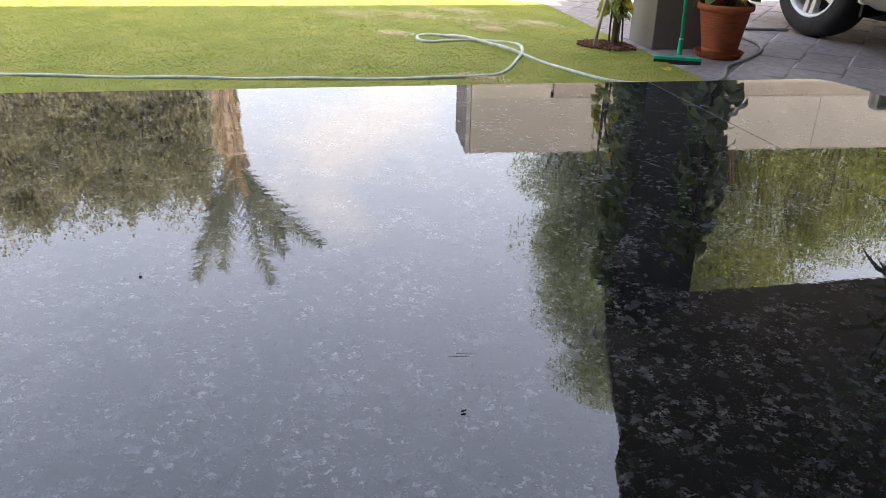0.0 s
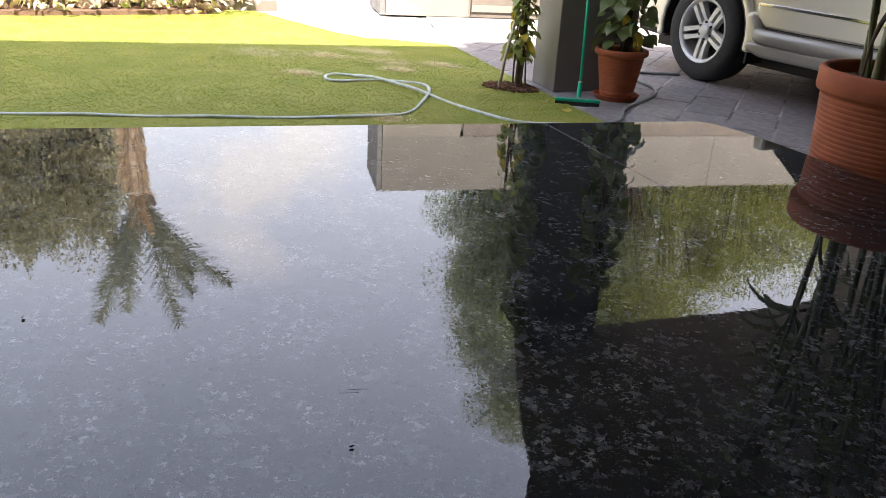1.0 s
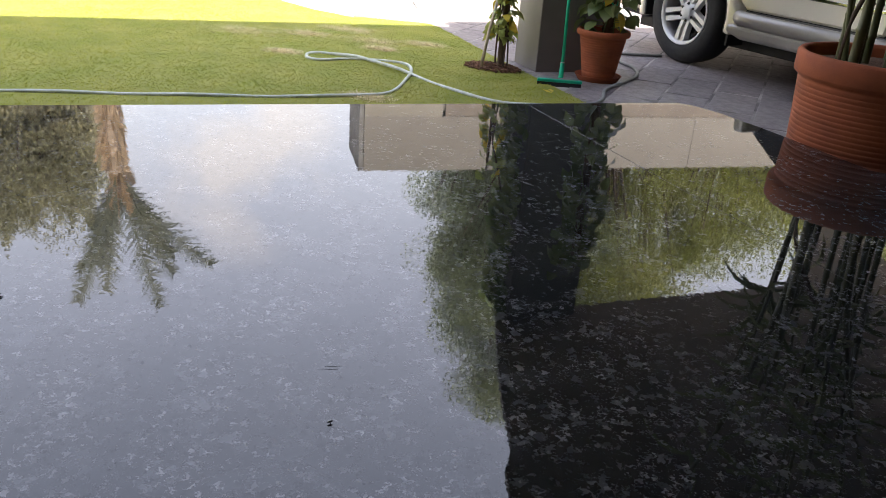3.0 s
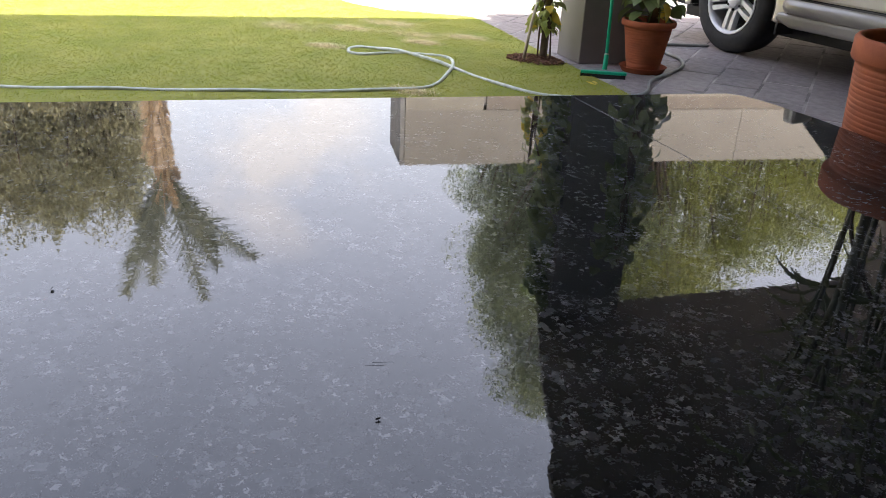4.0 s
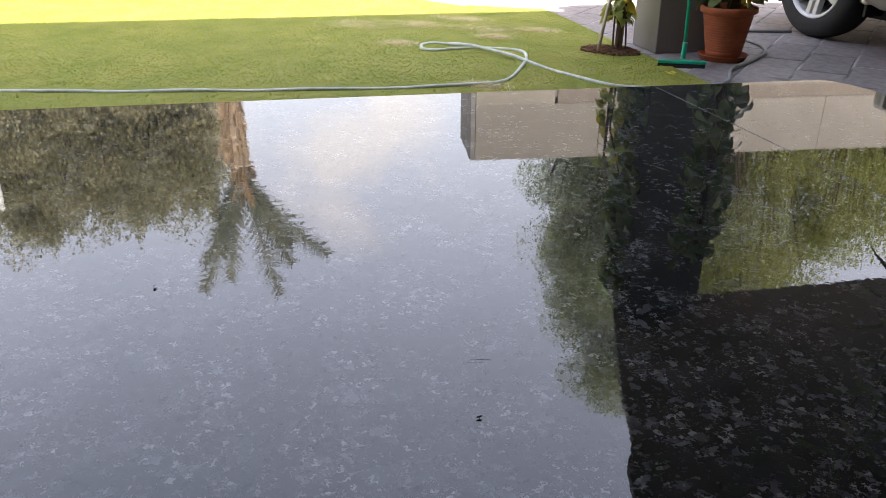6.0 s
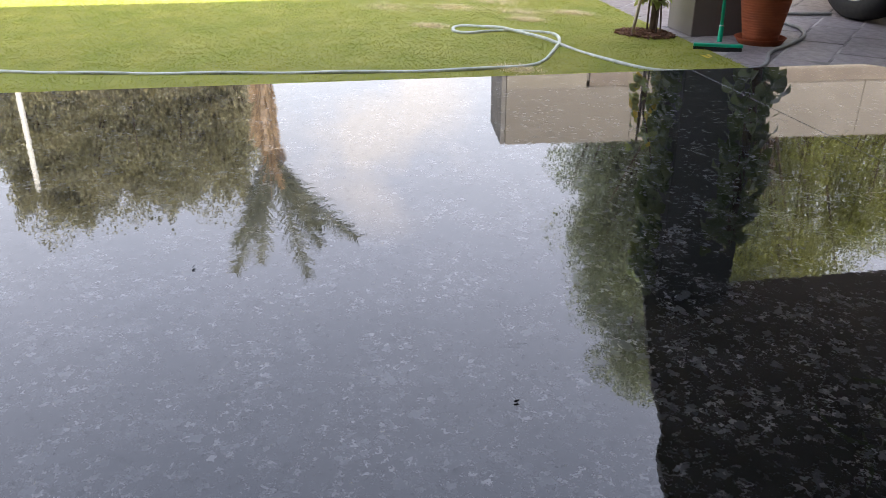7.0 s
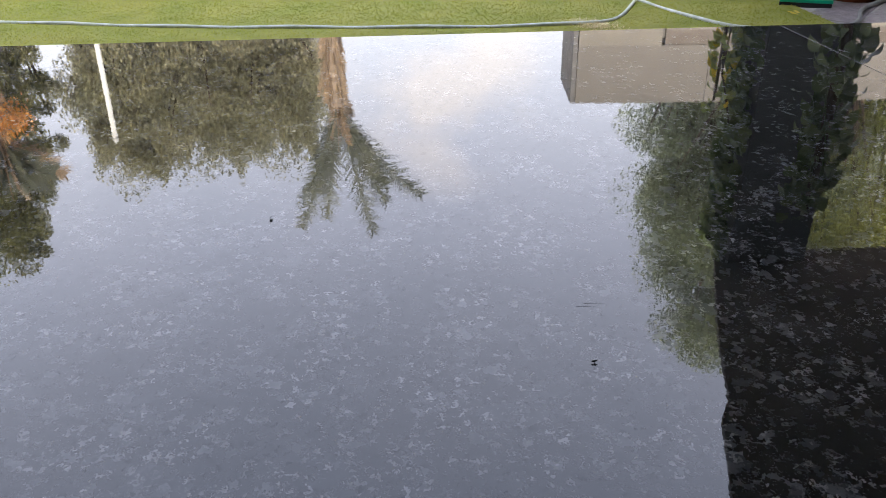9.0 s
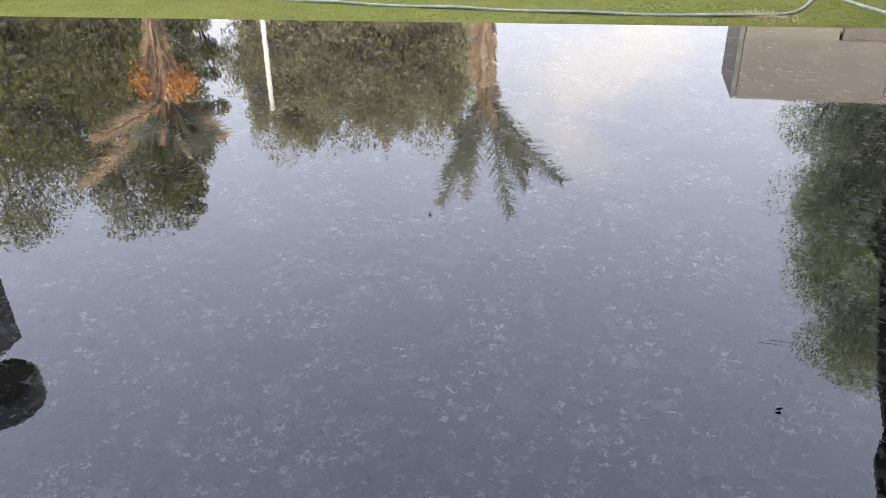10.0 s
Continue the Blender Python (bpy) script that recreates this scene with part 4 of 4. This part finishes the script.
tree((-20.0, 0.6, 0), 8.4, 3.0, 2.0, M_TREE_Y, "yellow-green tree at the garden's edge", 8)
tree((-19.6, -2.0, 0), 9.0, 3.0, 2.2, M_TREE, DARK, 9)
tree((-19.0, 6.75, 0), 10.0, 6.2, 0.95, M_TREE, DARK, 31, n=16000, clumps=40)
tree((-18.9, 7.55, 0), 8.5, 2.0, 0.85, M_TREE, DARK, 32, n=16000, clumps=40)
tree((-18.7, 5.2, 0), 6.8, 2.6, 1.8, M_TREE, DARK, 10, n=36000)
tree((-19.2, 3.2, 0), 6.2, 2.6, 1.8, M_TREE, DARK, 19, n=36000)
tree((-19.4, 1.2, 0), 6.2, 2.6, 1.9, M_TREE_Y, "yellow-green tree at the garden's edge", 12, n=36000)
tree((-4.15, 14.35, 0), 11.3, 3.2, 2.0, M_TREE_C, "tall feathery tree behind the gate wall", 13, n=160000, leaf=0.056, clumps=200)
tree((-5.5, 14.7, 0), 8.9, 3.2, 1.30, M_TREE_C, "broad feathery tree behind the gate wall", 35, n=72000, leaf=0.056, clumps=110)
tree((-3.0, 15.2, 0), 10.4, 3.4, 1.8, M_TREE_Y, "yellow-green feathery tree behind the gate wall", 23, n=56000, leaf=0.060)
tree((-2.4, 16.6, 0), 10.8, 3.4, 1.9, M_TREE_Y, YELLOW, 14, n=56000, leaf=0.060)
tree((-0.85, 17.4, 0), 8.0, 3.0, 1.5, M_TREE_Y, YELLOW, 20, n=44000, leaf=0.062)
tree((1.0, 17.8, 0), 7.1, 3.0, 1.8, M_TREE_Y, YELLOW, 15, n=44000, leaf=0.062)
tree((3.4, 16.6, 0), 6.8, 3.0, 2.0, M_TREE_Y, YELLOW, 16, n=44000, leaf=0.062)
tree((6.2, 15.0, 0), 7.6, 3.0, 2.2, M_TREE_Y, YELLOW, 17, n=44000, leaf=0.062)


def frond(mb, base, az, up, length, droop, rng, leaflets=40, wide=0.39):
    h = Vector((math.cos(az), math.sin(az), 0))
    pts = [Vector(base) + h * (length * q * math.cos(up) + 0.0) + Vector((0, 0, length * (q * math.sin(up) - droop * q * q))) for q in np.linspace(0, 1, 13)]
    mb.tube(pts, [0.03 * (1 - 0.8 * k / 12) for k in range(13)], 5)
    side = h.cross(Vector((0, 0, 1)))
    twist = rng.uniform(1.25, 1.57)
    for k in range(leaflets):
        q = 0.12 + 0.88 * k / (leaflets - 1)
        i = min(int(q * 12), 11)
        f = q * 12 - i
        p = pts[i].lerp(pts[i + 1], f)
        d = (pts[i + 1] - pts[i]).normalized()
        for s in (1, -1):
            L = wide * (0.65 + 0.55 * math.sin(math.pi * min(q * 1.05, 1.0))) * rng.uniform(0.85, 1.15)
            across = side * math.cos(twist) + side.cross(d) * math.sin(twist)
            e = p + (across * s * 0.7 + d * 0.75 + Vector((0, 0, rng.uniform(-0.3, 0.15)))).normalized() * L
            w = d * 0.027
            mb.add([p - w, p + w, e], [(0, 1, 2)])


def palm(at, trunk_h, fronds, label, seed, dates=0, skirt=26, radius=0.24):
    r = np.random.default_rng(seed)
    t = thing("palm_tree", at, label, "palm tree")
    x, y, z = at
    ring = [(x, y, z + trunk_h * q) for q in np.linspace(0, 1, 60)]
    part("trunk", MB().tube(ring, [radius * r.uniform(0.92, 1.12) for k in range(60)], 12), M_PALMBARK, t)
    for k in range(160):
        q, a = r.uniform(0.05, 0.97), r.uniform(0, 6.28)
        d = Vector((math.cos(a), math.sin(a), 0))
        b = Vector((x, y, z + trunk_h * q)) + d * radius * 0.8
        e = b + d * r.uniform(0.05, 0.13) + Vector((0, 0, r.uniform(0.16, 0.34)))
        part("frond_stub", MB().tube([tuple(b), tuple(e)], [0.04, 0.012], 4), M_PALMBARK if k % 3 else M_FROND_DRY, t)
    top = (x, y, z + trunk_h)
    for az, up, L, droop in fronds:
        mb = MB()
        frond(mb, top, az, up, L, droop, r)
        part("frond", mb, M_FROND, t)
    for k in range(skirt):
        mb = MB()
        a = r.uniform(0, 6.28)
        frond(mb, (x, y, z + trunk_h * r.uniform(0.60, 1.0)), a, r.uniform(1.25, 1.52), r.uniform(0.7, 1.3), r.uniform(0.0, 0.25), r, 22, 0.16)
        part("dead_frond", mb, M_FROND_DRY, t, "dry tan frond")
    for k in range(dates):
        a = r.uniform(0, 6.28)
        c = np.array([x + 0.36 * math.cos(a), y + 0.36 * math.sin(a), z + trunk_h - 0.35]) + r.normal(size=(260, 3)) * np.array([0.10, 0.10, 0.13])
        part("date_bunch", leaves(MB(), c, 0.05, r, aspect=0.8), M_DATE, t, "hanging orange date bunch")
    return t


rp = np.random.default_rng(3)
PALM = (-11.45, 10.5, 0)
right_az = math.atan2(0.72, 0.69)
fr = [(right_az + math.pi, 1.29, 3.6, 0.20), (right_az, 1.41, 3.6, 0.14), (right_az + 0.05, 1.08, 3.6, 0.26), (right_az + math.pi + 0.5, 1.22, 2.9, 0.30),
      (right_az + math.pi - 0.3, 1.35, 2.6, 0.2), (right_az + 0.4, 1.25, 2.7, 0.3), (right_az - 0.5, 1.2, 2.8, 0.35), (right_az + 0.25, 1.27, 3.2, 0.20), (right_az + math.pi - 0.2, 1.42, 3.0, 0.12),
      (right_az + 0.7, 1.25, 2.6, 0.35), (right_az + 2.4, 1.3, 2.4, 0.3)]
palm(PALM, 5.15, fr, "date palm with a shaggy trunk and upright fronds", 1, skirt=64, radius=0.15)
date_palm = palm((-13.1, 4.5, 0), 4.35, [(rp.uniform(0, 6.28), rp.uniform(0.9, 1.45), rp.uniform(1.0, 1.6), rp.uniform(0.3, 0.55)) for _ in range(8)],
                 "date palm with orange fruit bunches", 2, dates=7, skirt=48, radius=0.10)
for az, up, L in ((-1.75, 0.72, 2.3), (-1.5, 0.35, 1.5), (1.2, 0.9, 1.3)):
    mb = MB()
    frond(mb, (-13.1, 4.5, 4.3), az, up, L, 0.12, rp, 40, 0.30)
    part("dead_frond", mb, M_FROND_DRY, date_palm, "long dry tan frond")
pole = thing("white_pole", (-14.0, 7.1, 0), "slim white painted pole on the lawn", "pole")
part("shaft", MB().tube([(-14.0, 7.1, 0), (-14.1, 7.0, 5.35)], 0.05, 16), M_WHITE, pole, smooth=True)
part("cap", MB().tube([(-14.1, 7.0, 5.35), (-14.102, 6.998, 5.45)], [0.062, 0.04], 16), M_WHITE, pole)

# ---- small marks on the granite ----
solid("dry_leaf_scrap", leaves(MB(), [(-1.172, 0.285, 0.534)], 0.02, np.random.default_rng(2), flat=1.0, aspect=0.5), M_DEBRIS, "tiny dark scrap lying on the granite", "debris")
# a walking insect with thin legs, set still midway along its track
scrap = MB().lathe((0, 0, 0), [(0.0002, -0.005), (0.0014, -0.003), (0.0016, 0.0), (0.0012, 0.003), (0.0002, 0.0048)], 8,
                   Matrix.Translation((-0.405, 0.245, 0.5335)) @ Matrix.Rotation(radians(50), 4, "Z") @ Matrix.Rotation(radians(83), 4, "Y"))
for k in range(4):
    scrap.tube([(-0.405 + 0.001 * k, 0.245 - 0.0012 * k, 0.5332), (-0.403 + 0.001 * k, 0.2425 - 0.0008 * k, 0.5301)], 0.0003, 4)
solid("small_insect", scrap, M_DEBRIS, "tiny dark insect standing on the granite", "debris")
for a, b in (((-0.497, 0.380), (-0.467, 0.400)), ((-0.503, 0.365), (-0.473, 0.384))):
    solid("dry_needle", MB().tube([(*a, 0.5302), (*b, 0.5302)], 0.0002, 5), M_DEBRIS, "thin dry needle lying on the granite", "debris", "needles on the granite")
solid("fallen_leaf", leaves(MB(), [(-1.42, 4.93, 0.045), (-1.40, 4.95, 0.05)], 0.09, np.random.default_rng(4), flat=0.9), M_LEAF_Y, "small yellow leaf fallen on the lawn", "leaf")

# ---- grass and pavers ----
rg = np.random.default_rng(99)


def inside(p, pts):
    x, y = p[:, 0], p[:, 1]
    hit = np.zeros(len(p), bool)
    for i in range(len(pts)):
        (x0, y0), (x1, y1) = pts[i], pts[i - 1]
        c = ((y0 > y) != (y1 > y)) & (x < (x1 - x0) * (y - y0) / (y1 - y0 + 1e-12) + x0)
        hit ^= c
    return hit


def blades(count, h, material, label, patch=None, seed=0):
    r = np.random.default_rng(seed)
    if patch is None:
        u = r.uniform(-6.8, 2.4, count)
        n = 2.5 + 8.0 * r.uniform(0, 1, count) ** 1.25
        p = np.stack([0.8 * u - 0.6 * n, 0.6 * u + 0.8 * n], 1)
    else:
        k = r.integers(0, len(patch), count)
        c = np.array([q[:2] for q in patch])[k]
        s = np.array([q[2] for q in patch])[k][:, None]
        p = c + r.normal(size=(count, 2)) * s * np.array([1.6, 1.0])
    p = p[inside(p, LAWN)]
    k = len(p)
    a = r.uniform(0, 2 * math.pi, k)
    hh = h * r.uniform(0.5, 1.3, k)
    w = 0.0035 * r.uniform(0.7, 1.5, k)
    lean = r.normal(size=(k, 2)) * hh[:, None] * 2.0
    dx, dy = np.cos(a) * w, np.sin(a) * w
    z = np.full(k, 0.006)
    v = np.stack([np.stack([p[:, 0] - dx, p[:, 1] - dy, z], 1), np.stack([p[:, 0] + dx, p[:, 1] + dy, z], 1),
                  np.stack([p[:, 0] + lean[:, 0], p[:, 1] + lean[:, 1], hh + 0.008], 1)], 1).reshape(-1, 3)
    me = bpy.data.meshes.new("grass")
    me.from_pydata(v.tolist(), [], [(3 * i, 3 * i + 1, 3 * i + 2) for i in range(k)])
    me.materials.append(material)
    return tagged(new("grass", me), label, "grass", kind="stuff")


blades(380000, 0.0095, M_BLADE, "short green lawn grass", seed=1)
DRY = [(-3.43, 5.99, 0.10), (-3.76, 5.02, 0.05), (-4.6, 5.6, 0.12), (-4.1, 5.9, 0.08), (-3.0, 6.2, 0.06), (-2.42, 4.06, 0.05), (-3.9, 6.4, 0.09), (-3.2, 5.7, 0.05)]
blades(6500, 0.016, M_DRY, "dry straw-coloured patches of grass", patch=DRY, seed=2)

paving = thing("pavement", (-0.3, 6.0, 0), "slate grey rectangular pavers with pale joints", "pavement", kind="structure")
part("bedding", MB().prism([(-0.80, 4.45)] + [tuple(p) for p in LAWN_EDGE[1:6]] + [W(1.9, 10.6)[:2], W(9, 10.6)[:2], W(9, 1.0)[:2], W(1.9, 1.0)[:2]], -0.06, -0.003), M_GROUT, paving)
pm = MB()
hx, hy, e = 0.1630, 0.3330, 0.005
pm.add([(-hx, -hy, -0.03), (hx, -hy, -0.03), (hx, hy, -0.03), (-hx, hy, -0.03),
        (-hx, -hy, -0.004), (hx, -hy, -0.004), (hx, hy, -0.004), (-hx, hy, -0.004),
        (-hx + e, -hy + e, 0), (hx - e, -hy + e, 0), (hx - e, hy - e, 0), (-hx + e, hy - e, 0)],
       [(0, 1, 5, 4), (1, 2, 6, 5), (2, 3, 7, 6), (3, 0, 4, 7), (4, 5, 9, 8), (5, 6, 10, 9), (6, 7, 11, 10), (7, 4, 8, 11), (8, 9, 10, 11)])
paver_mesh = pm.mesh("paver")
paver_mesh.materials.append(M_PAVER)
for i in range(-14, 14):
    for j in range(-7, 9):
        cx, cy = -0.186 + 0.342 * i, 5.72 + 0.684 * j + (0.342 if i % 2 else 0.0)
        u, n = 0.8 * cx + 0.6 * cy, -0.6 * cx + 0.8 * cy
        if n > 8.9 or n < 2.0 or u < 1.2 or u > 6.5:
            continue
        if inside(np.array([[cx, cy], [cx - 0.1, cy - 0.2], [cx - 0.1, cy + 0.2]]), LAWN).all():
            continue
        ob = new("paver", paver_mesh)
        ob.parent = paving
        ob.location = (cx + 0.3, cy - 6.0, rg.normal() * 0.0012)
        ob.rotation_euler = (rg.normal() * 0.003, rg.normal() * 0.003, 0)
